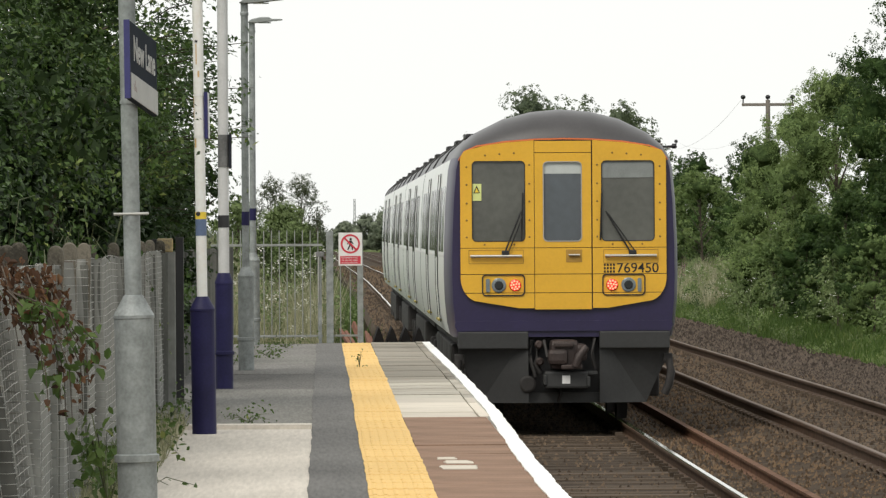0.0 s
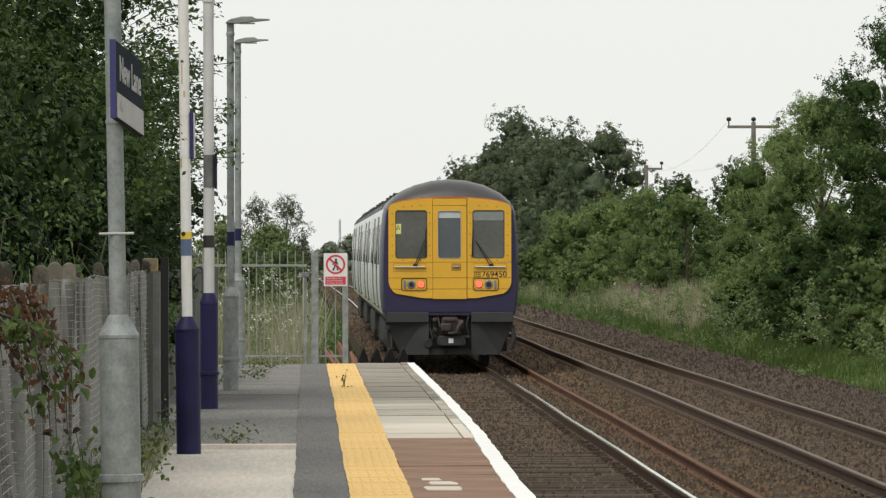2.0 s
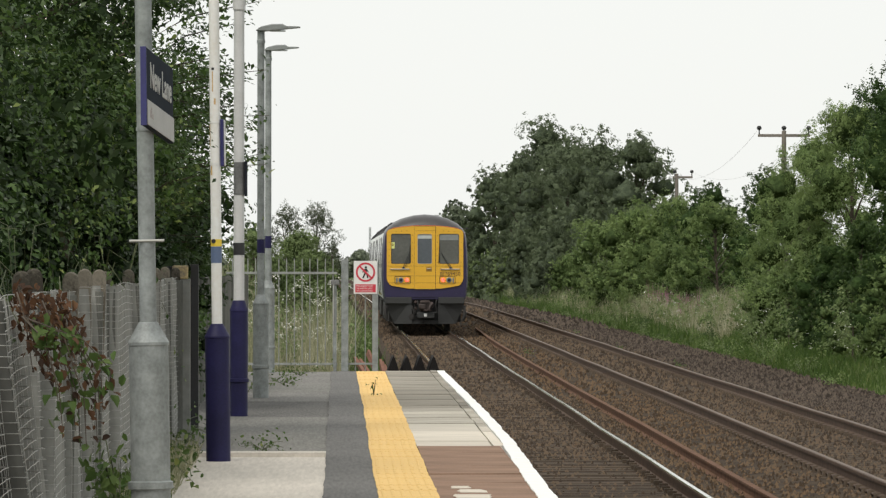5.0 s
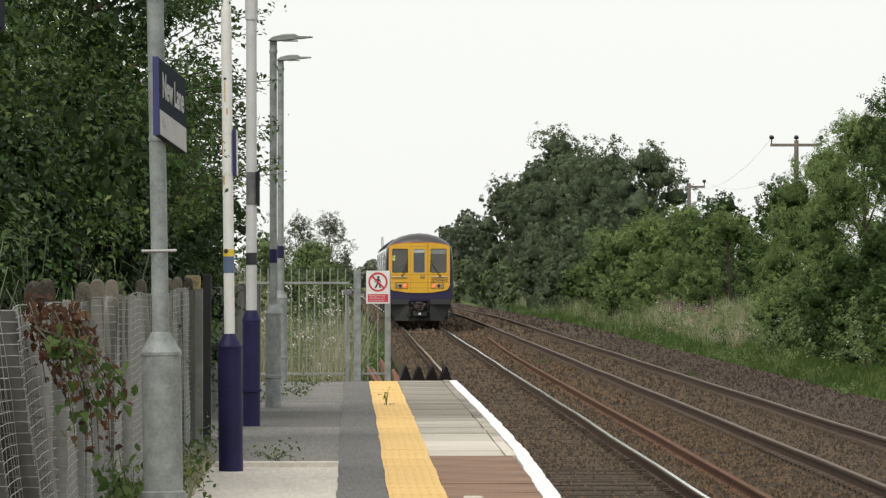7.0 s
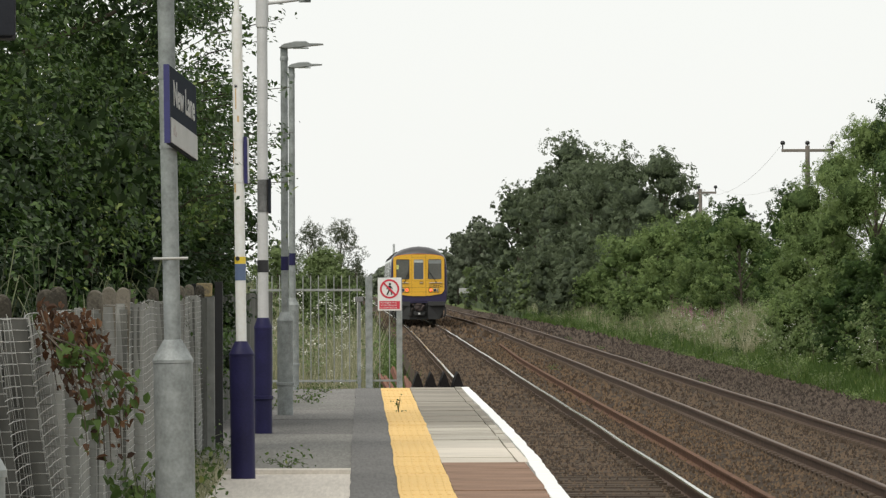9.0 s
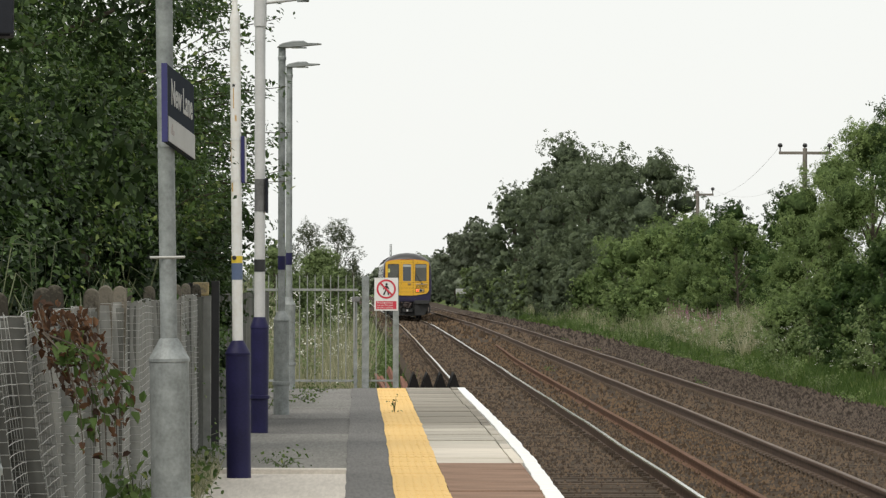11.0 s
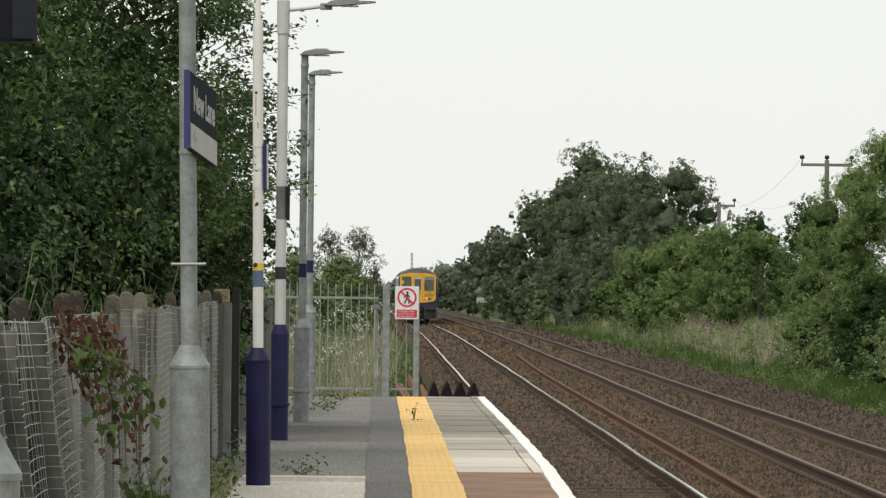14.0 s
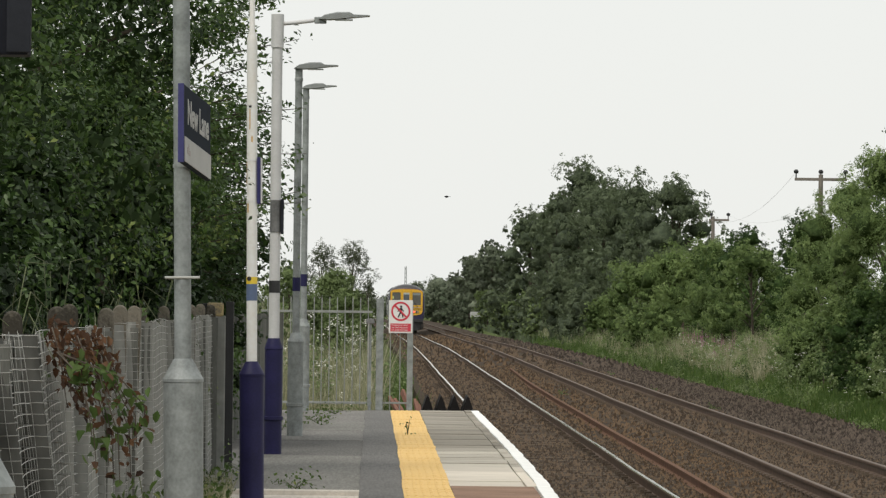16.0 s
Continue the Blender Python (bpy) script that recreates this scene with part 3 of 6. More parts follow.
                              (61.5, 66.0, "tarmac_mid", -0.012, ""), (66.0, 70.5, "tarmac", -0.010, ""), (70.5, END, "tarmac_mid", -0.012, "")):
        part("paving", strip(-1.75, -0.06, y0, y1, -0.07, z, 0.5, 0.004, int(y0) + 9), M[m], p, lab)
    part("kerb", strip(-1.0, -0.085, 44.2, 44.55, -0.07, 0.022, 0.1, 0.004, 3), M["concrete_pale"], p, "pale concrete kerb")
    part("paving", strip(-0.085, 0.26, -6, END, -0.07, -0.005, 0.4, 0.006, 21), M["tarmac_strip"], p, "dark tarmac strip")
    # tactile slabs with raised rows
    bm = bmesh.new()
    box(bm, 0, 0.358, 0.001, 0.398, -0.07, 0.0)
    for i in range(6):
        x = 0.033 + i * 0.057
        extrude_y(bm, [(x - 0.014, 0), (x - 0.007, 0.0035), (x + 0.007, 0.0035), (x + 0.014, 0)], 0.02, 0.378)
    me = mesh_from("tactile_slab", bm, M["tactile"])
    wob = 0.0
    y = 24.0
    while y < END - 0.4:
        wob = 0.85 * wob + rng.uniform(-0.004, 0.004)
        ob = new("tactile_slab", me)
        ob.parent = p
        ob.matrix_basis = pose(0.238 + wob, y, rng.uniform(-0.002, 0.002), rng.uniform(-0.12, 0.12), 0, rng.uniform(-0.2, 0.2))
        y += 0.4
    part("tactile_slab", strip(0.238, 0.59, -6, 24, -0.07, 0, 1, 0.002, 4), M["tactile"], p)
    # edge slabs
    for x0, x1 in ((0.596, 1.125), (1.136, 1.214)):
        y = 22.0
        zones = ((46.6, "slab_brown", 1.55), (51.8, "slab_light", 1.3), (58.3, "slab_pale", 1.08), (68.0, "slab_mid", 1.21), (END, "slab", 1.22))
        for end, m, ln in zones:
            n = round((end - y) / ln)
            d = (end - y) / n
            if m == "slab_brown":
                if x0 > 1:
                    y = end
                    continue
                x1 = 1.215
            else:
                x1 = (1.125 if x0 < 1 else 1.214)
            sway = edge_sway((y + end) / 2)
            bm = bmesh.new()
            box(bm, x0 + (sway if x0 > 1 else 0), x1 + (0 if m == "slab_brown" else sway), 0.003, d - 0.003, -0.07, 0)
            me = mesh_from("edge_slab", bm, M[m])
            for i in range(n):
                ob = new("edge_slab", me)
                ob.parent = p
                ob.matrix_basis = pose(rng.uniform(-0.002, 0.002), y + i * d, rng.uniform(-0.004, 0.003), rng.uniform(-0.12, 0.12), rng.uniform(-0.2, 0.2), 0)
            y = end
    part("edge_slab", strip(0.596, 1.200, -6, 22, -0.07, 0, 1, 0.002, 6), M["slab_brown"], p)
    part("white_line", strip(1.210, EDGE, -6, 46.6, -0.09, 0.006, 0.22, 0.005, 31, None, edge_sway), M["white_line"], p, "white painted platform edge")
    part("white_line", strip(1.222, EDGE, 46.6, END, -0.09, 0.005, 0.3, 0.005, 32, None, edge_sway), M["white_line"], p)
    for x, y, w, d in ((0.70, 36.3, 0.20, 0.55), (0.735, 37.2, 0.15, 0.45), (0.70, 37.9, 0.11, 0.3)):
        part("paint_mark", strip(x, x + w, y, y + d, -0.01, 0.004, 0.08, 0.012, int(100 * y)), M["slab_light"], p, "worn white paint mark")


platform()


# ---- writing ----
def lettering(name, text, size, material, parent, m, width=None, bold=0.0):
    cu = bpy.data.curves.new(name, "FONT")
    cu.body, cu.size, cu.align_x, cu.align_y, cu.extrude, cu.offset = text, size, "CENTER", "CENTER", 0.0008, bold
    tmp = bpy.data.objects.new(name, cu)
    scene.collection.objects.link(tmp)
    bpy.context.view_layer.update()
    me = bpy.data.meshes.new_from_object(tmp.evaluated_get(bpy.context.evaluated_depsgraph_get()))
    scene.collection.objects.unlink(tmp)
    bpy.data.objects.remove(tmp)
    me.materials.clear()
    me.materials.append(material)
    if width:
        xs = [v.co.x for v in me.vertices]
        k = width / (max(xs) - min(xs))
        for v in me.vertices:
            v.co.x *= k
    ob = new(name, me)
    ob.parent = parent
    ob.matrix_basis = m
    return ob


# ---- posts along the platform ----
def post_base(ob, r, pr, top, material, collar=0.0):
    bm = bmesh.new()
    rows = [(r, -0.05), (r, top - 0.10), (r * 1.04, top - 0.098), (r * 1.04, top - 0.085), (pr * 1.12, top), (pr, top + 0.002)]
    if collar:
        rows[1:1] = [(r, collar - 0.012), (r * 1.14, collar - 0.008), (r * 1.14, collar + 0.02), (r, collar + 0.026)]
    lathe(bm, rows, 24)
    return part("base", bm, material, ob)


def ring(ob, name, z0, z1, r, material, label=""):
    bm = bmesh.new()
    lathe(bm, [(r, z0), (r, z1)], 20)
    return part(name, bm, material, ob, label)


def luminaire(ob, x, z, length, material):
    """A flat road-lantern on a spigot, pointing towards +x."""
    bm = bmesh.new()
    outline = [(0.0, 0.00), (0.05, 0.045), (0.16, 0.066), (0.27, 0.062), (0.31, 0.035), (0.42, 0.026), (0.45, 0.02), (0.45, 0.008), (0.30, 0.0), (0.10, -0.012)]
    k = length / 0.45
    vs = []
    for yy, sc in ((-0.075, 0.75), (-0.05, 1.0), (0.05, 1.0), (0.075, 0.75)):
        vs.append([bm.verts.new((x + px * k, yy, z + 0.02 + (pz - 0.02) * sc * 0.92 + px * k * 0.05)) for px, pz in outline])
    n = len(outline)
    for a, b in zip(vs, vs[1:]):
        for i in range(n):
            bm.faces.new((a[i], a[(i + 1) % n], b[(i + 1) % n], b[i]))
    bm.faces.new(vs[0][::-1]), bm.faces.new(vs[-1])
    bmesh.ops.recalc_face_normals(bm, faces=bm.faces[:])
    lamp = part("lantern", bm, material, ob, "grey flat lantern head")
    bm = bmesh.new()
    box(bm, x + 0.14 * k, x + 0.30 * k, -0.05, 0.05, z - 0.006, z + 0.006, 0.003)
    part("glass", bm, M["lamp_glass"], lamp)


def leaning(x, y, lean):
    return pose(x, y, 0, 0, lean, 0)


def sign_post():
    ob = thing("sign_post", "galvanised post with a navy station name sign", "sign", "", leaning(-0.795, 26.7, -0.95))
    post_base(ob, 0.085, 0.0365, 1.125, M["galv"], 0.42)
    bm = bmesh.new()
    lathe(bm, [(0.0365, 1.12), (0.0362, 3.4)], 20)
    part("pole", bm, M["galv"], ob)
    for z in (2.255, 1.955):
        ring(ob, "clamp", z - 0.008, z + 0.008, 0.040, M["galv"])
    bm = bmesh.new()
    tube(bm, [(-0.075, -0.035, 1.475), (0.075, -0.035, 1.475)], 0.006, 8)
    part("cross_rod", bm, M["wire"], ob)
    board = pose(0.012, -0.50, 2.126, -3.5, 0, -4.8)
    bm = bmesh.new()
    box(bm, -0.012, 0.012, 0.0, 1.02, -0.165, 0.165, 0.004)
    panel = part("name_board", bm, M["sign_navy"], ob, "navy station name board")
    panel.matrix_basis = board
    bm = bmesh.new()
    box(bm, -0.013, 0.0125, -0.006, 0.004, -0.167, 0.167, 0.002)
    part("edge_trim", bm, M["edge_blue"], panel, "bright blue edge")
    bm = bmesh.new()
    box(bm, 0.0122, 0.0152, 0.02, 1.015, -0.160, -0.055)
    part("white_strip", bm, M["sign_dull"], panel, "white strip under the name")
    bm = bmesh.new()
    for i, h in enumerate((0.03, 0.045, 0.02)):
        box(bm, 0.0155, 0.0165, 0.10 + i * 0.045, 0.13 + i * 0.045, -0.125, -0.125 + h)
    part("emblem", bm, M["emblem"], panel)
    lettering("lettering", "New Lane", 0.15, M["sign_dull"], panel, Matrix.Translation((0.0135, 0.53, 0.052)) @ Matrix(((0, 0, 1, 0), (1, 0, 0, 0), (0, 1, 0, 0), (0, 0, 0, 1))), 0.80, 0.003)


def near_post():
    ob = thing("sign_post", "galvanised post carrying a dark notice box near the camera", "sign", "", pose(-0.745, 11.5, 0))
    post_base(ob, 0.085, 0.0365, 1.125, M["galv"], 0.42)
    bm = bmesh.new()
    lathe(bm, [(0.0365, 1.12), (0.0365, 3.4)], 20)
    part("pole", bm, M["galv"], ob)
    bm = bmesh.new()
    box(bm, -0.10, 0.105, -0.06, 0.05, 1.835, 2.5, 0.006)
    b = part("notice_box", bm, M["box_dark"], ob, "dark grey notice box seen edge on")
    bm = bmesh.new()
    box(bm, 0.065, 0.109, -0.066, -0.058, 1.84, 2.5, 0.002)
    box(bm, 0.028, 0.036, -0.066, -0.058, 1.84, 2.5, 0.002)
    part("frame_strip", bm, M["box_mid"], b)


def white_post():
    ob = thing("mast", "white steel mast with a navy base and banded markings", "post", "", leaning(-0.83, 43.3, -0.62))
    post_base(ob, 0.085, 0.039, 0.945, M["navy"])
    bm = bmesh.new()
    lathe(bm, [(0.037, 0.94), (0.0365, 3.17), (0.035, 3.20), (0.019, 3.25), (0.018, 4.3)], 20)
    part("pole", bm, M["white_stained"], ob)
    ring(ob, "band", 1.37, 1.485, 0.0385, M["band_blue"], "faded blue band")
    ring(ob, "band", 1.486, 1.535, 0.0385, M["yellow_band"], "yellow sticker band")
    bm = bmesh.new()
    lathe(bm, [(0.016, 0), (0.016, 0.002)], 12, Matrix.Translation((-0.018, -0.0365, 1.522)) @ Matrix.Rotation(radians(90), 4, "X"))
    part("sticker", bm, M["black"], ob)
    for z0, z1, a0, a1, m in ((2.71, 2.735, -125, -95, "black"), (2.56, 2.71, -118, -106, "rust_streak"), (2.47, 2.52, -100, -80, "rust_streak"), (1.98, 2.05, -150, -125, "rust_streak"), (2.18, 2.34, -165, -150, "rust_streak")):
        bm = bmesh.new()
        k = [math.radians(a0 + (a1 - a0) * i / 4) for i in range(5)]
        lo = [bm.verts.new((0.0382 * math.cos(q), 0.0382 * math.sin(q), z0 + 0.006 * (i % 2))) for i, q in enumerate(k)]
        hi = [bm.verts.new((0.0382 * math.cos(q), 0.0382 * math.sin(q), z1 - 0.01 * (i % 2))) for i, q in enumerate(k)]
        for i in range(4):
            bm.faces.new((lo[i], lo[i + 1], hi[i + 1], hi[i]))
        part("rust_stain", bm, M[m], ob)
    for z in (2.35, 2.06):
        ring(ob, "clamp", z - 0.007, z + 0.007, 0.040, M["white_paint"])
    bm = bmesh.new()
    box(bm, 0.036, 0.060, -0.03, 0.35, 2.045, 2.37, 0.004)
    plate = part("notice_plate", bm, M["edge_blue"], ob, "blue plate seen edge on")
    bm = bmesh.new()
    box(bm, 0.0605, 0.066, -0.02, 0.345, 2.05, 2.365)
    part("face", bm, M["sign_white"], plate)


def lamp_post(x, y, base_top, top, pr, base_m, pole_m, band_m, band, lantern, label, arm=0.0, lean=0.0, r=0.08):
    ob = thing("lamp_post", label, "lamp post", "platform lamps", leaning(x, y, lean))
    post_base(ob, r, pr, base_top, M[base_m], 0.30)
    bm = bmesh.new()
    rows = [(pr, base_top - 0.01), (pr * 0.97, top - (0.3 if arm else 0.16))]
    rows += [(pr * 1.17, top - 0.3), (pr * 1.17, top)] if arm else [(pr * 1.12, top - 0.16), (pr * 1.12, top - 0.13), (pr * 1.0, top - 0.12), (pr * 0.98, top - 0.04), (pr * 0.7, top)]
    lathe(bm, rows, 20)
    part("pole", bm, M[pole_m], ob)
    ring(ob, "band", band[0], band[1], pr * 1.05, M[band_m], "dark painted band")
    if arm:
        bm = bmesh.new()
        tube(bm, [(0, 0, top - 0.09), (arm * 0.5, 0, top - 0.07), (arm, 0, top - 0.045)], 0.018, 10)
        part("arm", bm, M[pole_m], ob)
        bm = bmesh.new()
        box(bm, arm - 0.05, arm + 0.06, -0.03, 0.03, top - 0.08, top - 0.02, 0.008)
        part("bracket", bm, M["galv"], ob)
        luminaire(ob, arm - 0.01, top - 0.045, lantern, M["lantern"])
    else:
        luminaire(ob, -0.05, top - 0.035, lantern, M["lantern"])
    return ob


sign_post()
near_post()
white_post()
lp = lamp_post(-0.89, 56.0, 1.025, 3.945, 0.049, "navy", "grey_paint", "black", (1.435, 1.545), 0.46, "pale grey lamp post with a navy base and long lamp arm", 0.38)
bm = bmesh.new()
for k in range(14):
    a0, a1 = math.radians(-150 + k * 15), math.radians(-135 + k * 15)
    for r0, r1 in ((0.051, 0.054),):
        vs = [bm.verts.new((r * math.cos(a), r * math.sin(a), z)) for r, z in ((r0, 1.98), (r0, 2.27), (r1, 2.27), (r1, 1.98)) for a in (a0, a1)]
        bm.faces.new((vs[0], vs[1], vs[3], vs[2])), bm.faces.new((vs[4], vs[5], vs[7], vs[6]))
part("wrap", bm, M["cowl"], lp, "weathered grey wrap")
bm = bmesh.new()
box(bm, 0.05, 0.075, -0.05, 0.09, 1.965, 2.28, 0.004)
part("cowl", bm, M["box_mid"], lp, "black notice holder seen edge on")
lamp_post(-0.782, 63.2, 1.035, 3.752, 0.038, "galv", "galv", "navy", (1.46, 1.60), 0.45, "galvanised lamp post with a flat lantern")
lamp_post(-0.862, 77.0, 1.13, 4.017, 0.040, "galv", "galv", "navy", (1.535, 1.685), 0.43, "galvanised lamp post with a flat lantern beside the gate")


# ---- fence by the platform ----
def fence():
    rng = random.Random(8)
    f = thing("fence", "weathered round-topped timber fence covered with wire mesh", "fence")
    X = -1.30
    ys = [17.2, 19.3, 21.3, 23.3, 25.5, 27.4, 29.6, 31.4, 33.1, 35.5, 39.7, 43.6, 47.4, 50.7]
    bm = bmesh.new()
    arc = [(0.038 * math.cos(q), 1.30 + 0.042 * math.sin(q)) for q in (math.pi * k / 10 for k in range(11))]
    extrude_y(bm, [(0.038, -0.3)] + arc + [(-0.038, -0.3)], -0.02, 0.02)
    bmesh.ops.bevel(bm, geom=[e for e in bm.edges if abs(e.verts[0].co.y - e.verts[1].co.y) < 0.001 and e.verts[0].co.z > 0], offset=0.006, segments=1, affect="EDGES")
    me_post = mesh_from("post", bm, M["wood_brown"])
    bm = bmesh.new()
    box(bm, -0.04, 0.035, -0.012, 0.012, -0.2, 1.225, 0.003)
    me_face = mesh_from("board", bm, M["wood_grey"])
    xs = []
    for i, y in enumerate(ys):
        x = X + rng.uniform(-0.003, 0.003)
        xs.append(x)
        p = new("post", me_post)
        p.parent = f
        p.matrix_basis = pose(x - 0.008, y, rng.uniform(-0.015, 0.015), rng.uniform(-2, 2), rng.uniform(-2.0, 2.0), rng.uniform(-12, 12))
        b = new("board", me_face)
        b.parent = f
        b.matrix_basis = pose(x + 0.005, y - 0.065, 0, 0, rng.uniform(-1.5, 1.5), rng.uniform(8, 30))
    # close boards that show through the mesh at the near end
    bm = bmesh.new()
    box(bm, -0.010, 0.010, 0.004, 0.142, -0.2, 1.225, 0.002)
    me_b = mesh_from("board", bm, M["wood_grey"])
    for (xa, ya), (xb, yb) in zip(zip(xs, ys), zip(xs[1:5], ys[1:5])):
        n = round((yb - ya) / 0.15)
        for k in range(n):
            q = k / n
            b = new("board", me_b)
            b.parent = f
            b.matrix_basis = pose(xa - 0.06 + (xb - xa) * q + rng.uniform(-0.008, 0.008), ya + (yb - ya) * q, rng.uniform(-0.012, 0.012), 0, rng.uniform(-1, 1), rng.uniform(-2, 2))
    # wire mesh, slack between the posts and drawn round each of them
    line = []
    for (xa, ya), (xb, yb) in zip(zip(xs, ys), zip(xs[1:], ys[1:])):
        line += [(xa - 0.06, ya - 0.085), (xa - 0.02, ya - 0.09), (xa + 0.02, ya - 0.085), (xa + 0.055, ya - 0.06)]
        n = 16
        line += [(xa + 0.055 + (xb - xa) * k / n - 0.05 * math.sin(math.pi * k / n) ** 0.5 - 0.04 * (k / n) ** 3, ya + (yb - 0.1 - ya) * k / n) for k in range(1, n)]

    def sag(y, z):
        """The near lengths have slipped and belly out towards the platform at the foot."""
        return float(np.interp(y, [17, 21, 25.3, 25.6, 51], [0.10, 0.13, 0.13, 0.02, 0.01])) * (1.25 - z)

    # the pale netting behind the wires, in one length from post to post
    zs = [0.0, 0.2, 0.4, 0.6, 0.8, 1.0, 1.12, 1.20, 1.243]
    for i in range(len(xs) - 1):
        strip_ = line[i * 19:(i + 1) * 19 + 1]
        bm = bmesh.new()
        cols = [[bm.verts.new((x - 0.010 + sag(y, z) + 0.006 * math.sin(z * 7 + y), y + 0.006, z + (0.012 * math.sin(y * 3.1) if z > 1.1 else 0))) for z in zs] for x, y in strip_]
        for a, b in zip(cols, cols[1:]):
            for k in range(len(zs) - 1):
                bm.faces.new((a[k], b[k], b[k + 1], a[k + 1]))
        if 2 <= i <= 3:
            # torn away behind these posts
            bmesh.ops.delete(bm, geom=[v for c in cols[6:] for v in c], context="VERTS")
        part("netting", bm, M["net_dark" if i < 4 else "net"], f, "dark netting bellied out" if i < 4 else "pale weathered netting", True)
    wires_v, wires_f = [], []

    def strand(pts, w):
        base = len(wires_v)
        for x, y, z in pts:
            wires_v.extend([(x - w, y, z - w), (x + w, y, z - w), (x, y - w, z + w)])
        for i in range(len(pts) - 1):
            for j in range(3):
                a, b = base + 3 * i + j, base + 3 * i + (j + 1) % 3
                wires_f.append((a, b, b + 3, a + 3))

    tops = [1.25 + 0.012 * math.sin(i * 1.3) for i in range(len(line))]
    for z in np.arange(0.03, 1.25, 0.042):
        strand([(x + sag(y, z) + rng.uniform(-0.002, 0.002), y, z + 0.007 * math.sin(y * 1.9 + z * 4) + rng.uniform(-0.0015, 0.0015)) for i, (x, y) in enumerate(line)], 0.0014)
    for i, (x, y) in enumerate(line):
        if i % (4 if y > 26 else 2):
            continue
        strand([(x + sag(y, z) + 0.004 * math.sin(z * 9 + i), y, z) for z in np.linspace(0.0, tops[i], 9)], 0.0013)
    w = new("wire_mesh", mesh_np("wire_mesh", np.array(wires_v), np.array(wires_f), M["wire"]))
    w.parent = f
    tagged(w, "slack galvanised wire mesh")
    # the block-topped end post
    bm = bmesh.new()
    box(bm, -0.075, 0.095, -0.05, 0.05, -0.3, 1.235, 0.008)
    e = part("end_post", bm, M["net"], f, "pale netted end post")
    e.matrix_basis = pose(X, 50.9, 0)
    bm = bmesh.new()
    box(bm, -0.055, 0.075, -0.06, 0.04, 1.235, 1.345, 0.012)
    cap = part("end_block", bm, M["lichen"], f, "lichen-covered concrete block")
    cap.matrix_basis = pose(X, 50.9, 0, 0, 0, 3)
    bm = bmesh.new()
    box(bm, 0.095, 0.16, -0.02, 0.06, -0.3, 1.355, 0.004)
    box(bm, -0.10, -0.055, -0.02, 0.06, 1.0, 1.34, 0.004)
    d = part("strut", bm, M["black"], f, "black steel strut")
    d.matrix_basis = pose(X, 50.95, 0)


fence()


def side_fence():
    """The grey close-boarded stretch behind the posts, farther along."""
    f = thing("fence", "grey timber fence panel at the back of the platform", "fence")
    bm = bmesh.new()
    box(bm, -0.06, 0.06, -0.011, 0.011, -0.2, 1.2, 0.003)
    me = mesh_from("board", bm, M["wood_grey"])
    rng = random.Random(3)
    for i in range(60):
        b = new("board", me)
        b.parent = f
        b.matrix_basis = pose(-1.42 + 0.005 * i, 58.0 + i * 0.3, rng.uniform(-0.02, 0.02), 0, 0, 70 + rng.uniform(-3, 3))


side_fence()


# ---- gate and sign at the platform end ----
def gate():
    g = thing("palisade_gate", "galvanised barred gate and fence across the platform end", "gate")
    bm = bmesh.new()
    lathe(bm, [(0.0065, 0.05), (0.0065, 1.385), (0.003, 1.41)], 8)
    me = mesh_from("bar", bm, M["galv_green"])
    xs = [-1.32 + 0.097 * i for i in range(14)] + [0.222, 0.345]
    for x in xs:
        b = new("bar", me)
        b.parent = g
        b.matrix_basis = pose(x, END + 0.05, 0 if x < 0 else -0.20 + 0.02)
    for z in (1.225, 0.085):
        bm = bmesh.new()
        box(bm, -1.4, -0.005, END + 0.035, END + 0.062, z - 0.015, z + 0.015, 0.003)
        part("rail", bm, M["galv_green"], g)
    bm = bmesh.new()
    box(bm, 0.12, 0.47, END + 0.04, END + 0.06, 0.075, 0.10, 0.003)
    part("rail", bm, M["galv_green"], g)
    for x, w, h, nm in ((0.088, 0.045, 1.395, "gate_post"), (-0.035, 0.02, 1.13, "lock_stile")):
        bm = bmesh.new()
        box(bm, x - w, x + w, END + 0.01, END + 0.09, -0.2, h, 0.004)
        part(nm, bm, M["galv"], g)
    bm = bmesh.new()
    box(bm, -0.085, 0.02, END - 0.005, END + 0.05, 1.075, 1.14, 0.01)
    part("lock_box", bm, M["cowl"], g)
    bm = bmesh.new()
    tube(bm, [(-0.052, END - 0.01, 0.5), (-0.052, END - 0.01, 1.08)], 0.008, 8)
    part("drop_bolt", bm, M["wire"], g)


gate()


def warning_sign():
    s = thing("warning_sign", "white prohibition sign with a red panel on a grey post", "sign", "", pose(0.347, END - 0.03, 0))
    bm = bmesh.new()
    box(bm, 0.085, 0.158, 0.0, 0.05, -0.1, 1.36, 0.004)
    part("post", bm, M["galv"], s)
    bm = bmesh.new()
    box(bm, -0.148, 0.148, -0.008, 0.0, 0.965, 1.378, 0.002)
    plate = part("plate", bm, M["sign_white"], s, "white plate")
    bm = bmesh.new()
    box(bm, -0.128, 0.128, -0.0115, -0.0085, 0.985, 1.085)
    part("red_panel", bm, M["sign_red"], plate, "red panel with white words")
    bm = bmesh.new()
    n = 40
    for r0, r1 in ((0.098, 0.121),):
        inner = [bm.verts.new((r0 * math.cos(2 * math.pi * i / n), -0.011, 1.237 + r0 * math.sin(2 * math.pi * i / n))) for i in range(n)]
        outer = [bm.verts.new((r1 * math.cos(2 * math.pi * i / n), -0.011, 1.237 + r1 * math.sin(2 * math.pi * i / n))) for i in range(n)]
        for i in range(n):
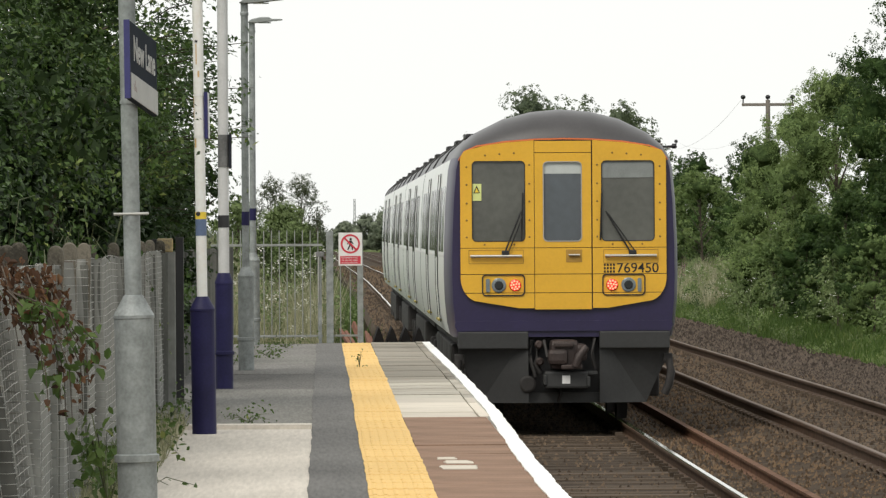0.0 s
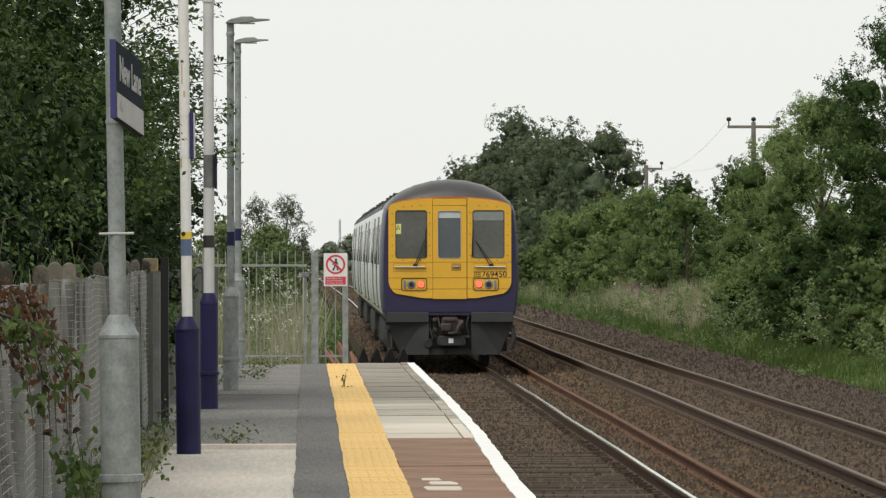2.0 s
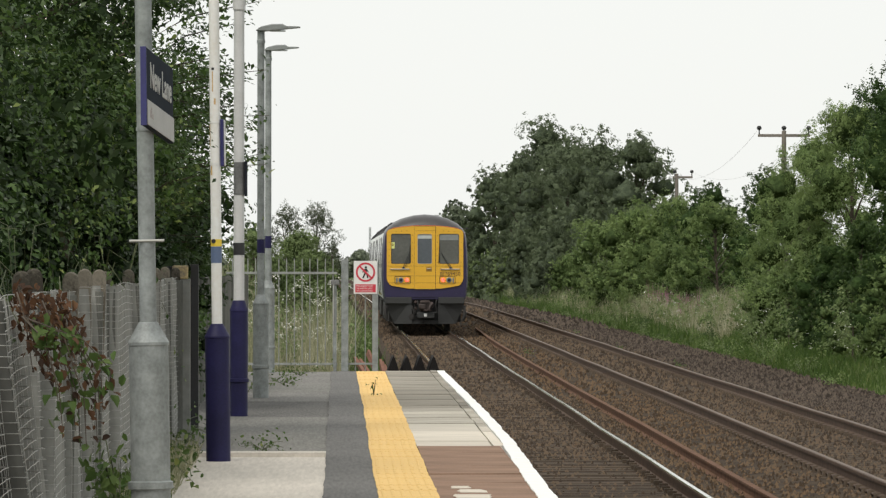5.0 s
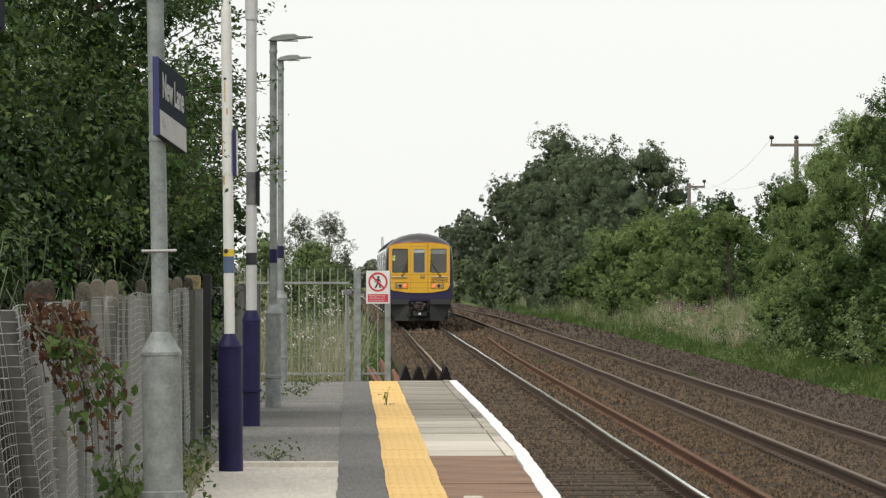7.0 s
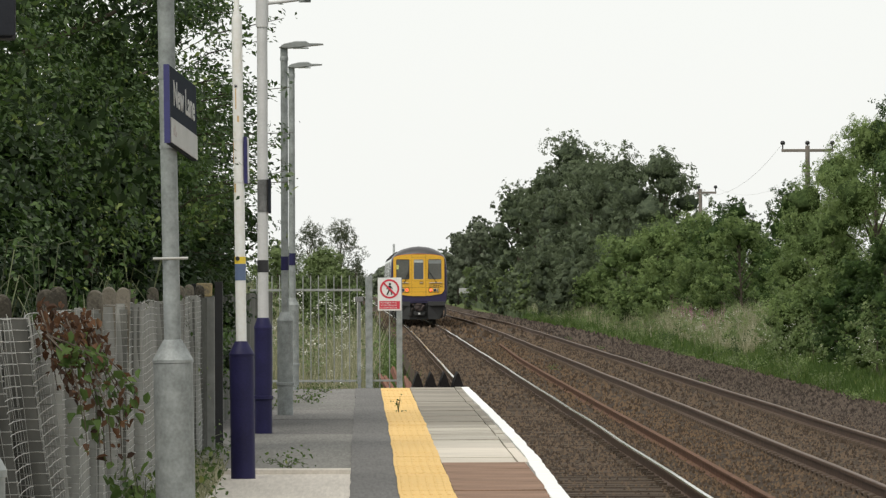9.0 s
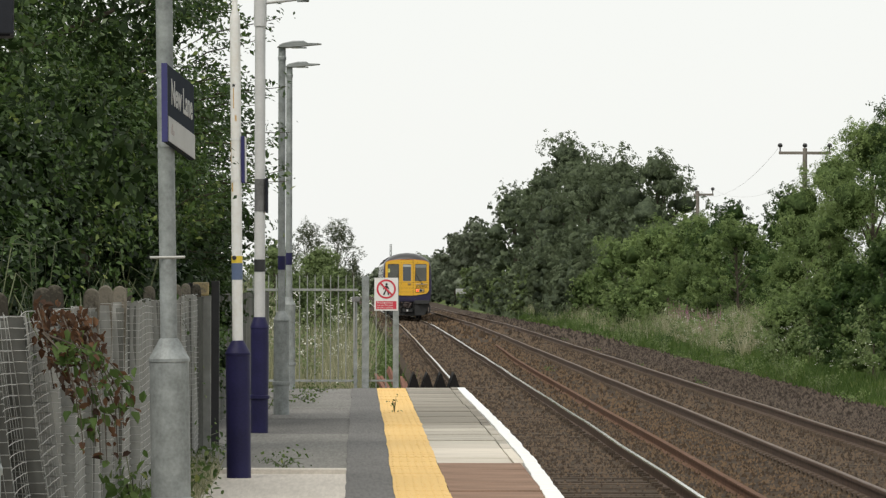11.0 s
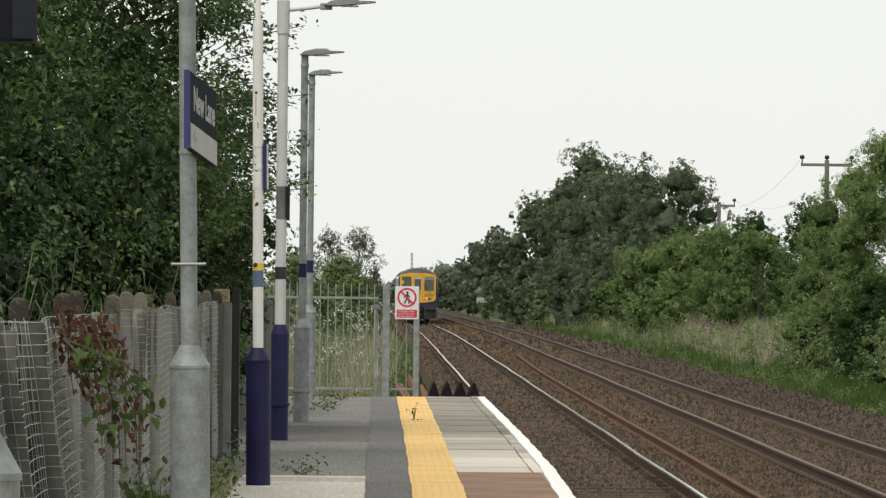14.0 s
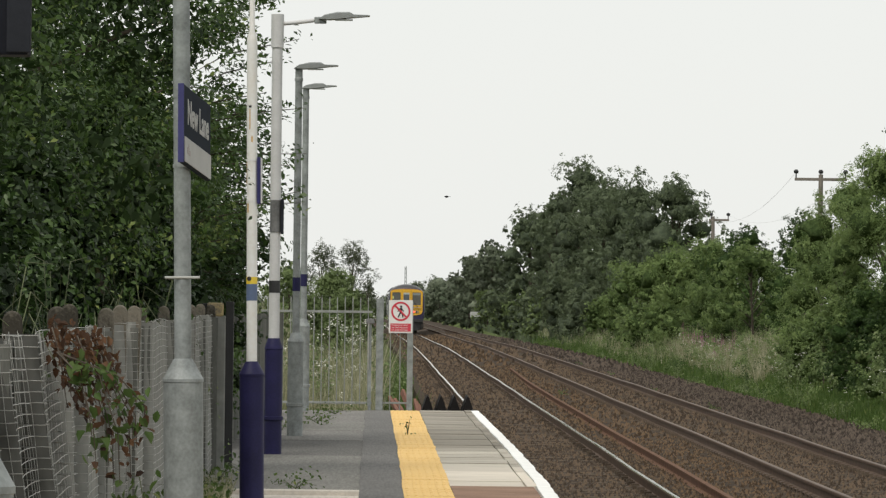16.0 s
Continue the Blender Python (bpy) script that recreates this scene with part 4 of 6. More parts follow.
            bm.faces.new((inner[i], inner[(i + 1) % n], outer[(i + 1) % n], outer[i]))
    part("ring", bm, M["sign_red"], plate)
    bm = bmesh.new()
    box(bm, -0.10, 0.10, -0.0145, -0.0125, -0.011, 0.011)
    part("slash", bm, M["sign_red"], plate).matrix_basis = pose(0, 0, 1.237, 0, 45, 0)
    bm = bmesh.new()
    lathe(bm, [(0.015, 0), (0.015, 0.002)], 14, Matrix.Translation((0.004, -0.0095, 1.297)) @ Matrix.Rotation(radians(90), 4, "X"))
    for a, b, w in (((0.0, 1.275), (0.0, 1.225), 0.032), ((0.0, 1.23), (-0.032, 1.165), 0.018), ((0.004, 1.23), (0.022, 1.198), 0.018), ((0.022, 1.2), (0.026, 1.165), 0.016), ((-0.01, 1.272), (-0.036, 1.235), 0.012), ((0.012, 1.272), (0.034, 1.238), 0.012)):
        d = Vector((b[0] - a[0], 0, b[1] - a[1]))
        m = Matrix.Translation(((a[0] + b[0]) / 2, -0.0105, (a[1] + b[1]) / 2)) @ Matrix.Rotation(math.atan2(d.x, d.z), 4, "Y")
        bmesh.ops.create_cube(bm, size=1, matrix=m @ Matrix.Diagonal((w, 0.002, d.length + 0.006, 1)))
    part("symbol", bm, M["black"], plate, "plain black symbol")
    for i, line in enumerate(("Passengers must", "not pass this point", "or cross the line")):
        lettering("lettering", line, 0.031, M["sign_white"], plate, pose(-0.012, -0.0125, 1.066 - i * 0.031, 90), 0.2)


warning_sign()


def trespass_guard():
    g = thing("anti_trespass_guard", "black ridged rubber guard strips at the platform end", "guard")
    for i in range(4):
        bm = bmesh.new()
        x = 0.70 + i * 0.168
        extrude_y(bm, [(x - 0.085, -0.06), (x - 0.07, 0.0), (x - 0.018, 0.155), (x, 0.185), (x + 0.018, 0.155), (x + 0.07, 0.0), (x + 0.085, -0.06)], END + 0.10, END + 1.6)
        part("ridge", bm, M["rubber"], g)
    bm = bmesh.new()
    box(bm, 0.60, 1.32, END, END + 1.7, -0.3, -0.055)
    part("bed", bm, M["brick"], g)


trespass_guard()


def cable_posts():
    """Rust-red lengths of old steel beyond the platform end."""
    rng = random.Random(4)
    for i in range(5):
        t = thing("scrap_bar", "rust-red old steel bar leaning in the weeds", "scrap", "scrap steel bars")
        bm = bmesh.new()
        x, y = 0.42 + 0.08 * i, 80.5 + 1.0 * i
        extrude_y(bm, [(-0.03, -0.03), (0.03, -0.03), (0.03, 0.0), (0.005, 0.0), (0.005, 0.05), (-0.03, 0.05)], -0.8, 0.8)
        part("bar", bm, M["rust_red"], t)
        t.matrix_basis = pose(x, y, -0.20 - 0.03 * i, rng.uniform(18, 32), rng.uniform(-15, 15), 12 + rng.uniform(-14, 14))


cable_posts()


# ---- track detail ----
def sleepers():
    rng = random.Random(6)
    bm = bmesh.new()
    box(bm, -1.10, 0.90, -0.125, 0.125, -0.12, 0.012, 0.01)
    for x in (-0.7525, 0.7525):
        for s in (-1, 1):
            box(bm, x + s * 0.10 - 0.045, x + s * 0.10 + 0.045, -0.075, 0.075, 0.0, 0.055, 0.0)
    me = mesh_from("sleeper", bm, M["sleeper"])
    for i in range(290):
        s = new("sleeper", me)
        s.parent = near_track
        s.matrix_basis = pose(2.8175 + rng.uniform(-0.015, 0.015), 26 + i * 0.735, BED - 0.004 + rng.uniform(-0.008, 0.006), rng.uniform(-0.6, 0.6), 0, rng.uniform(-0.4, 0.4))
    # the farther track's, nearly buried
    vs, fs = [], []
    for i in range(290):
        y = 40 + i * 0.735
        for x0, x1, z in ((5.3, 7.1, BED + 0.058), (5.36, 5.58, BED + 0.11), (6.86, 7.1, BED + 0.11)):
            b = len(vs)
            h = 0.11 if z < BED + 0.1 else 0.07
            vs += [(x0, y - h, z - 0.06), (x1, y - h, z - 0.06), (x1, y - h, z), (x0, y - h, z), (x0, y + h, z - 0.06), (x1, y + h, z - 0.06), (x1, y + h, z), (x0, y + h, z)]
            fs += [(b, b + 1, b + 2, b + 3), (b + 3, b + 2, b + 6, b + 7), (b + 4, b + 7, b + 6, b + 5), (b, b + 3, b + 7, b + 4), (b + 1, b + 5, b + 6, b + 2)]
    ob = new("sleeper", mesh_np("sleeper", np.array(vs), np.array(fs), M["sleeper"]))
    ob.parent = far_track
    tagged(ob, "half-buried sleepers", "", "", "stuff")


sleepers()


def spare_rail():
    t = thing("spare_rail", "long rusty spare rail lying between the tracks", "rail")
    bm = bmesh.new()
    path = [(4.29, 26), (4.32, 60), (4.35, 76), (4.38, 90), (4.38, 112), (4.41, 130), (4.43, 147), (4.50, 173), (4.56, 186), (4.65, 197), (4.78, 216)]
    rings = []
    for x, y in path:
        rings.append([bm.verts.new((x + a * 1.0, y, -1.095 + b * 0.9)) for a, b in RAIL_OUT])
    n = len(RAIL_OUT)
    for a, b in zip(rings, rings[1:]):
        for i in range(n):
            bm.faces.new((a[i], a[(i + 1) % n], b[(i + 1) % n], b[i]))
    bm.faces.new(rings[0][::-1]), bm.faces.new(rings[-1])
    bmesh.ops.recalc_face_normals(bm, faces=bm.faces[:])
    part("rail", bm, M["rust"], t)


spare_rail()


def stones():
    """Loose ballast stones, half sunk in the bed, finer and thicker near the platform."""
    rng = np.random.default_rng(12)
    groups = ((30, 62, 24000, 0.019), (62, 110, 24000, 0.026), (110, 230, 17000, 0.042), (230, 480, 4000, 0.10))
    zones = {"stone": [], "stone_rust": [], "stone_grey": []}
    octa = np.array([(1, 0, -0.5), (0, 1, -0.5), (-1, 0, -0.5), (0, -1, -0.5), (0, 0, 1)], float)
    tri = np.array([(0, 1, 4), (1, 2, 4), (2, 3, 4), (3, 0, 4)])
    for y0, y1, n, size in groups:
        x, y = rng.uniform(1.35, 10.4, n), rng.uniform(y0, y1, n)
        z = np.interp(x, [1.15, 2.2, 3.5, 4.4, 5.3, 7.1, 8.0, 9.3, 10.4], [BED - 0.02, BED, BED, BED - 0.05, BED + 0.05, BED + 0.06, BED + 0.01, -1.13, -1.18])
        four = (x > 2.15) & (x < 3.45)
        keep = ~(four & (rng.random(n) < 0.72) & (y < 75))
        for rx in (2.065, 3.57, 5.45, 6.97):
            keep &= np.abs(x - rx) > 0.09
        x, y, z = x[keep], y[keep], z[keep]
        n = len(x)
        s = size * rng.uniform(0.55, 1.35, (n, 1, 1)) * rng.uniform(0.6, 1.2, (n, 1, 3))
        v = octa[None] * s + rng.normal(size=(n, 5, 3)) * size * 0.16
        a = rng.uniform(0, 6.28, n)
        c, sn = np.cos(a)[:, None], np.sin(a)[:, None]
        vx, vy = v[:, :, 0] * c - v[:, :, 1] * sn, v[:, :, 0] * sn + v[:, :, 1] * c
        v = np.stack([vx + (x + bend_x(y))[:, None], vy + y[:, None], v[:, :, 2] * 1.05 + (z + bend_z(y))[:, None] + size * 0.25], 2)
        # rust-stained beside the spare rail, greyer on the outer shoulder
        u = x + rng.normal(size=n) * 0.35 + 0.25 * np.sin(y * 0.11)
        which = np.where((u > 4.0) & (u < 5.4), 1, np.where(u > 7.4, 2, 0))
        for k, key in enumerate(zones):
            zones[key].append(v[which == k])
    for (key, vs), lab in zip(zones.items(), ("loose brown ballast stones round the rails", "rust-stained ballast stones between the tracks", "grey-brown ballast stones on the outer shoulder")):
        v = np.concatenate(vs)
        f = (np.arange(len(v))[:, None, None] * 5 + tri[None]).reshape(-1, 3)
        tagged(new("ballast_stones", mesh_np("ballast_stones", v.reshape(-1, 3), f, M[key])), lab, "ballast", "", "stuff")


stones()

# ---- the hedge behind the platform fence ----
HEDGE = ((-3.1, 28.5, 5.6, 1.4, 40000, 0.048), (-3.4, 33.5, 6.2, 1.85, 70000, 0.046), (-3.55, 39, 6.8, 2.1, 90000, 0.048), (-3.5, 48.5, 7.2, 2.3, 92000, 0.052),
         (-3.7, 44, 7.0, 1.8, 34000, 0.052), (-4.0, 56, 7.2, 2.3, 17000, 0.080), (-5.0, 66, 6.5, 2.3, 6000, 0.11), (-2.5, 60, 4.0, 1.5, 40000, 0.058), (-2.75, 66.5, 3.7, 1.5, 20000, 0.068))
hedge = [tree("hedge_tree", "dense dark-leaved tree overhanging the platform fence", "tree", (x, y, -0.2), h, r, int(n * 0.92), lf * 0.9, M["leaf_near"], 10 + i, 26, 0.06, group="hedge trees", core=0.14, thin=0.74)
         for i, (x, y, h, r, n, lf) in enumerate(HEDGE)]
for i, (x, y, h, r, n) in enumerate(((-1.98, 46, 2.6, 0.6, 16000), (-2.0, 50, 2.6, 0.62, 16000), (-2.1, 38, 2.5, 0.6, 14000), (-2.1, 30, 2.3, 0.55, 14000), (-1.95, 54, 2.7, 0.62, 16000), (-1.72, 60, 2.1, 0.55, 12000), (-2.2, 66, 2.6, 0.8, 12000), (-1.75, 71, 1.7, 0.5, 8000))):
    tree("bush", "dark green bush behind the platform fence", "bush", (x, y, -0.2), h, r, n, 0.06, M["leaf_shaded"], 700 + i, 14, 0.03, group="bushes behind the fence")


def sprays(owner, ox, oy, oz):
    """Thin outer branches that reach over the platform, with leaves set along them."""
    rng = np.random.default_rng(77)
    for k in range(110):
        y = rng.uniform(57.2, 62.2)
        z = rng.uniform(1.3, 4.9) if k < 84 else rng.uniform(1.15, 2.2)
        reach = rng.uniform(0.55, 1.14 + 0.45 * rng.random()) * (1.0 if z > 1.7 else 0.75)
        p0 = np.array([-2.1, y, z - 0.25])
        p1 = np.array([-2.15 + reach, y + rng.uniform(-0.3, 0.3), z + rng.uniform(-0.2, 0.35)])
        pm = (p0 + p1) / 2 + np.array([0, 0, 0.12])
        off = np.array([ox, oy, oz])
        p0, pm, p1 = p0 - off, pm - off, p1 - off
        b = part("branch", tube(bmesh.new(), [tuple(p0), tuple(pm), tuple(p1)], [0.012, 0.008, 0.003], 5), M["bark"], owner)
        n = 170
        q = rng.random(n) ** 0.7
        pts = (1 - q)[:, None] ** 2 * p0 + (2 * q * (1 - q))[:, None] * pm + (q ** 2)[:, None] * p1
        pts += rng.normal(size=(n, 3)) * np.array([0.045, 0.08, 0.06])
        v, f = leaves(rng, pts, np.tile([0.3, -0.2, 0.5], (n, 1)), 0.060, 0.1)
        lv = new("leaves", mesh_np("leaves", v, f, M["leaf_near"]))
        lv.parent = b


sprays(hedge[7], -2.5, 60, -0.2)


def bramble(name, label, at, count, spread, leaf, material, seed, stems=6, group=""):
    """Arching thin stems with leaves."""
    rng = np.random.default_rng(seed)
    b = thing(name, label, "plant", group, pose(*at))
    pts, out = [], []
    for k in range(stems):
        a = rng.uniform(0, 6.28)
        tip = np.array([math.cos(a) * spread[0], math.sin(a) * spread[1], rng.uniform(0.1, 1.0) * spread[2]])
        mid = tip * 0.5 + np.array([0, 0, spread[2] * 0.45])
        part("stem", tube(bmesh.new(), [(0, 0, 0), tuple(mid), tuple(tip)], [0.004, 0.003, 0.0015], 4), M["stem_green"], b)
        for _ in range(count // stems):
            q = rng.uniform(0.15, 1)
            p = 2 * q * (1 - q) * mid + q * q * tip
            pts.append(p + rng.normal(size=3) * 0.05)
            out.append((math.cos(a), math.sin(a), 0.2))
    v, f = broad_leaves(rng, np.array(pts), np.array(out), leaf, 0.4)
    lv = new("leaves", mesh_np("leaves", v, f, material))
    lv.parent = b
    return b


# the withered climber hanging on the fence, and green growth at its foot
def climber():
    rng = np.random.default_rng(5)
    c = thing("climber", "withered climbing plant with brown and green leaves on the fence", "plant")
    sets = {"brown": ([], M["leaf_brown"], 0.042), "green": ([], M["leaf_lime"], 0.050)}
    # a matted brown head over the fence top
    for k in range(10):
        x, y = -1.30 + 0.022 * k + rng.uniform(-0.02, 0.02), 24.7 + rng.uniform(0, 0.5)
        low = 1.02 - 0.03 * k if k < 5 else 0.90 + 0.05 * (k - 5)
        ps = [np.array(p) for p in ((x, y, 1.28 - 0.008 * k), (x + 0.04, y - 0.12, 1.15), (x + 0.07, y - 0.15, low))]
        part("stem", tube(bmesh.new(), [tuple(p) for p in ps], [0.004, 0.004, 0.002], 4), M["bark"], c)
        for _ in range(30):
            q = rng.random() * 1.99
            i, fr = int(q), q % 1
            sets["brown"][0].append(ps[i] * (1 - fr) + ps[i + 1] * fr + rng.normal(size=3) * np.array([0.022, 0.03, 0.03]))
    # long shoots that hang free of the fence, with single leaves on stalks
    for k in range(9):
        y = 24.6 + rng.uniform(-0.2, 0.4)
        out = 0.07 + 0.029 * k + rng.uniform(-0.015, 0.015)
        end = 0.60 + 0.045 * abs(k - 3.5) + rng.uniform(0, 0.08)
        ps = [np.array(p) for p in ((-1.24, y, 1.17), (-1.22 + out * 0.75, y - 0.1, 1.08), (-1.19 + out, y - 0.15, 0.5 * (1.05 + end)), (-1.17 + out * 0.95, y - 0.15, end))]
        part("stem", tube(bmesh.new(), [tuple(p) for p in ps], [0.004, 0.003, 0.003, 0.002], 4), M["bark"], c)
        for _ in range(26):
            q = 0.35 + rng.random() * 2.64
            i, fr = int(q), q % 1
            p = ps[i] * (1 - fr) + ps[i + 1] * fr + rng.normal(size=3) * np.array([0.024, 0.03, 0.022])
            sets["brown" if rng.random() < (0.35 if q < 1.9 else 0.62) else "green"][0].append(p)
    for nm, (pts, m, size) in sets.items():
        v, f = broad_leaves(rng, np.array(pts), np.tile([0.3, -0.5, 0], (len(pts), 1)), size, 0.9)
        lv = new("leaves", mesh_np("leaves", v, f, m))
        lv.parent = c
        tagged(lv, nm + " leaves")


climber()
for i, (x, y, z, n, sp, lf, m) in enumerate((
        (-0.98, 28.2, 0.18, 70, (0.16, 0.5, 0.42), 0.06, "leaf_lime"), (-1.02, 29.5, 0.1, 60, (0.15, 0.6, 0.3), 0.06, "leaf_lime"), (-1.15, 33, 0.0, 80, (0.25, 1.0, 0.4), 0.05, "leaf_lime"), (-0.98, 32.2, 0.03, 40, (0.34, 0.9, 0.16), 0.045, "leaf_lime"),
        (-1.1, 38, 0.0, 110, (0.25, 1.4, 0.28), 0.05, "leaf_lime"), (-1.12, 42, 0.0, 90, (0.22, 1.4, 0.2), 0.045, "leaf_lime"), (-1.15, 46, 0.0, 90, (0.22, 1.4, 0.22), 0.045, "leaf_near"),
        (-1.38, 54, 0.0, 300, (0.22, 1.5, 1.3), 0.055, "leaf_near"), (-1.45, 58, 0.0, 300, (0.22, 1.6, 1.3), 0.055, "leaf_near"),
        (-0.55, 45.5, 0.0, 110, (0.16, 0.9, 0.06), 0.028, "leaf_lime"), (-0.62, 70, -0.01, 150, (0.25, 1.5, 0.08), 0.034, "leaf_lime"), (-0.45, 75.5, -0.01, 150, (0.35, 1.2, 0.08), 0.034, "leaf_lime"), (-0.95, 66, -0.01, 80, (0.25, 1.5, 0.3), 0.05, "leaf_lime"),
        (0.37, 63.8, 0.0, 14, (0.035, 0.05, 0.17), 0.03, "leaf_lime"))):
    bramble("weed", "green weed growing at the edge of the paving", (x, y, z), n, sp, lf, M[m], 300 + i, 7, "weeds")

flat = lambda z: (lambda x, y: np.full(len(x), z))
blades("grass_tuft", "dry grass along the foot of the fence", "grass", (-1.28, -0.98), (28, 44), flat(-0.02), 2400, 0.17, 0.004, M["dry_grass"], 61, 0.9)
# brambles over the fence tops, some in dark leaves that stand for hedge shade
for i in range(7):
    bramble("weed", "green weed leaning over the fence tops", (-1.52, 21 + i * 4.3, 0.9), 46, (0.3, 1.2, 0.7), 0.05, M["leaf_near" if i % 2 else "leaf_dark"], 340 + i, 8, "weeds")

# ---- weeds beyond the platform end ----
blades("tall_grass", "tall pale grass and weeds beyond the gate", "grass", (-2.2, 0.05), (81, 108), lambda x, y: bank_z(x, y) * 0.5 - 0.25, 26000, 1.35, 0.007, M["dry_grass"], 63, 0.35)
blades("tall_grass", "green grass beyond the gate", "grass", (-2.4, 0.9), (80, 190), lambda x, y: bank_z(x, y) * 0.6 - 0.3, 14000, 0.75, 0.010, M["grass"], 64, 0.4)
rngf = np.random.default_rng(9)
heads = np.stack([rngf.uniform(-1.7, 0.15, 110), rngf.uniform(80.5, 90, 110), rngf.uniform(-0.15, 1.15, 110)], 1)
pf = np.repeat(heads, 4, 0) + rngf.normal(size=(440, 3)) * np.array([0.03, 0.2, 0.02])
v, f = leaves(rngf, np.repeat(pf, 5, 0) + rngf.normal(size=(len(pf) * 5, 3)) * 0.02, np.tile([0, 0, 1.0], (len(pf) * 5, 1)), 0.026, -0.3)
tagged(new("white_flowers", mesh_np("white_flowers", v, f, M["flower"])), "white umbel flowers among the weeds", "flowers", "", "stuff")
for i, (x, y, h, r, n, lf, m) in enumerate((
        (-1.55, 96, 1.15, 0.5, 6000, 0.05, "leaf_pale"), (-0.75, 104, 1.05, 0.5, 6000, 0.05, "leaf_pale"), (-1.3, 120, 1.5, 0.7, 8000, 0.06, "leaf_pale"), (-1.9, 140, 2.2, 0.9, 10000, 0.07, "leaf_pale"),
        (-0.35, 112, 1.0, 0.4, 5000, 0.05, "leaf_pale"), (-0.2, 150, 1.25, 0.6, 6000, 0.07, "leaf_pale"), (-0.7, 185, 1.6, 0.8, 8000, 0.08, "leaf_pale"))):
    tree("bush", "rough green bush beyond the platform end", "bush", (x, y, -0.45), h + 0.45, r, n, lf, M[m], 500 + i, 12, 0.05, group="bushes beyond the platform", inside="mass_pale", tufts=6, heart=0.42, face=1.6)
for i, (x, y, h, r, n, lf, m, low) in enumerate(((-1.35, 205, 2.95, 1.15, 22000, 0.065, "leaf_pale", 0.05), (-1.8, 215, 4.0, 0.85, 9000, 0.05, "leaf_thin", 0.36), (-0.75, 217, 4.15, 0.85, 9000, 0.05, "leaf_thin", 0.36), (-2.6, 212, 3.1, 0.8, 9000, 0.05, "leaf_thin", 0.2), (-0.2, 215, 2.9, 0.35, 2500, 0.05, "leaf_thin", 0.45))):
    tree("young_tree", "slender young tree with thin foliage", "tree", (x, y, -0.7), h, r, n, lf, M[m], 520 + i, 14, low, group="young trees", core=0.0 if low > 0.3 else 0.08, thin=1.0, stout=0.011, inside="leaf_bush", face=0.9 if low > 0.3 else 1.8)

for i in range(16):
    bramble("weed", "leafy green weed among the grass beyond the gate", (-1.55 + 0.125 * i, 82.5 + (i * 7 % 16) * 1.1, -0.45 + 0.1 * (i % 3)), 260, (0.3, 1.0, 0.85 + 0.12 * (i % 4)), 0.055, M["leaf_pale" if i % 3 else "leaf_lime"], 440 + i, 8, "weeds")

# ---- the far side of the line ----
for i, (x, y, h, r, n, k, lf) in enumerate((
        (13.4, 132, 7.2, 1.8, 30000, "leaf_dark", 0.060), (13.7, 140, 7.6, 2.0, 34000, "leaf_dark", 0.062), (14.25, 150, 8.0, 1.75, 34000, "leaf_dark", 0.058), (13.0, 157, 6.2, 1.9, 62000, "leaf_plume", 0.050), (12.7, 167, 5.5, 1.7, 52000, "leaf_plume", 0.050), (12.9, 178, 4.2, 1.5, 26000, "leaf_plume", 0.056),
        # bushes at 143 and 152: dark leaves carry the shade under the trees
        (12.15, 126, 2.4, 1.0, 12000, "leaf_bush", 0.054), (12.15, 134, 2.8, 1.1, 14000, "leaf_dark", 0.054), (12.05, 143, 2.9, 1.1, 15000, "leaf_dark", 0.054), (12.15, 152, 2.5, 1.0, 12000, "leaf_dark", 0.054), (12.0, 161, 2.2, 0.85, 10000, "leaf_bush", 0.054), (12.3, 172, 2.0, 0.8, 8000, "leaf_pale", 0.054),
        (11.45, 129, 1.9, 0.8, 7000, "leaf_plume", 0.050), (11.35, 137, 1.6, 0.7, 6000, "leaf_bush", 0.050), (11.45, 147, 1.9, 0.8, 7000, "leaf_dark", 0.050), (11.4, 157, 1.7, 0.7, 6000, "leaf_bush", 0.050), (11.5, 167, 1.5, 0.7, 6000, "leaf_pale", 0.050),
        (14.0, 188, 4.0, 1.5, 14000, "leaf_dark", 0.070), (13.9, 200, 4.8, 1.6, 17000, "leaf_dark", 0.070), (13.4, 220, 4.0, 1.7, 20000, "leaf_bush", 0.070), (12.9, 238, 4.3, 2.0, 24000, "leaf_plume", 0.072), (12.5, 262, 4.2, 2.2, 26000, "leaf_plume", 0.076), (12.4, 288, 3.7, 2.1, 20000, "leaf_bush", 0.084), (11.8, 248, 2.1, 1.1, 9000, "leaf_plume", 0.070), (11.6, 272, 2.0, 1.0, 8000, "leaf_pale", 0.074), (11.5, 312, 2.2, 1.2, 8000, "leaf_bush", 0.085),
        (14.2, 234, 4.9, 1.9, 20000, "leaf_dark", 0.075), (15.2, 262, 4.0, 2.2, 12000, "leaf_dark", 0.090))):
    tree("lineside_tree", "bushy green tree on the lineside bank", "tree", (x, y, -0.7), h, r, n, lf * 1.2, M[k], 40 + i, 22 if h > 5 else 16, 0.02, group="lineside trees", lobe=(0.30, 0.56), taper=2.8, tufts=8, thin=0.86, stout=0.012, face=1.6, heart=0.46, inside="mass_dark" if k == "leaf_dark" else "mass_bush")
for i, (x, y, h, r, n, lf) in enumerate((
        (14.7, 304, 8.3, 2.4, 20000, 0.12), (13.7, 322, 8.5, 2.9, 28000, 0.12), (12.9, 350, 9.0, 2.9, 28000, 0.125), (13.4, 392, 11.3, 2.7, 22000, 0.13),
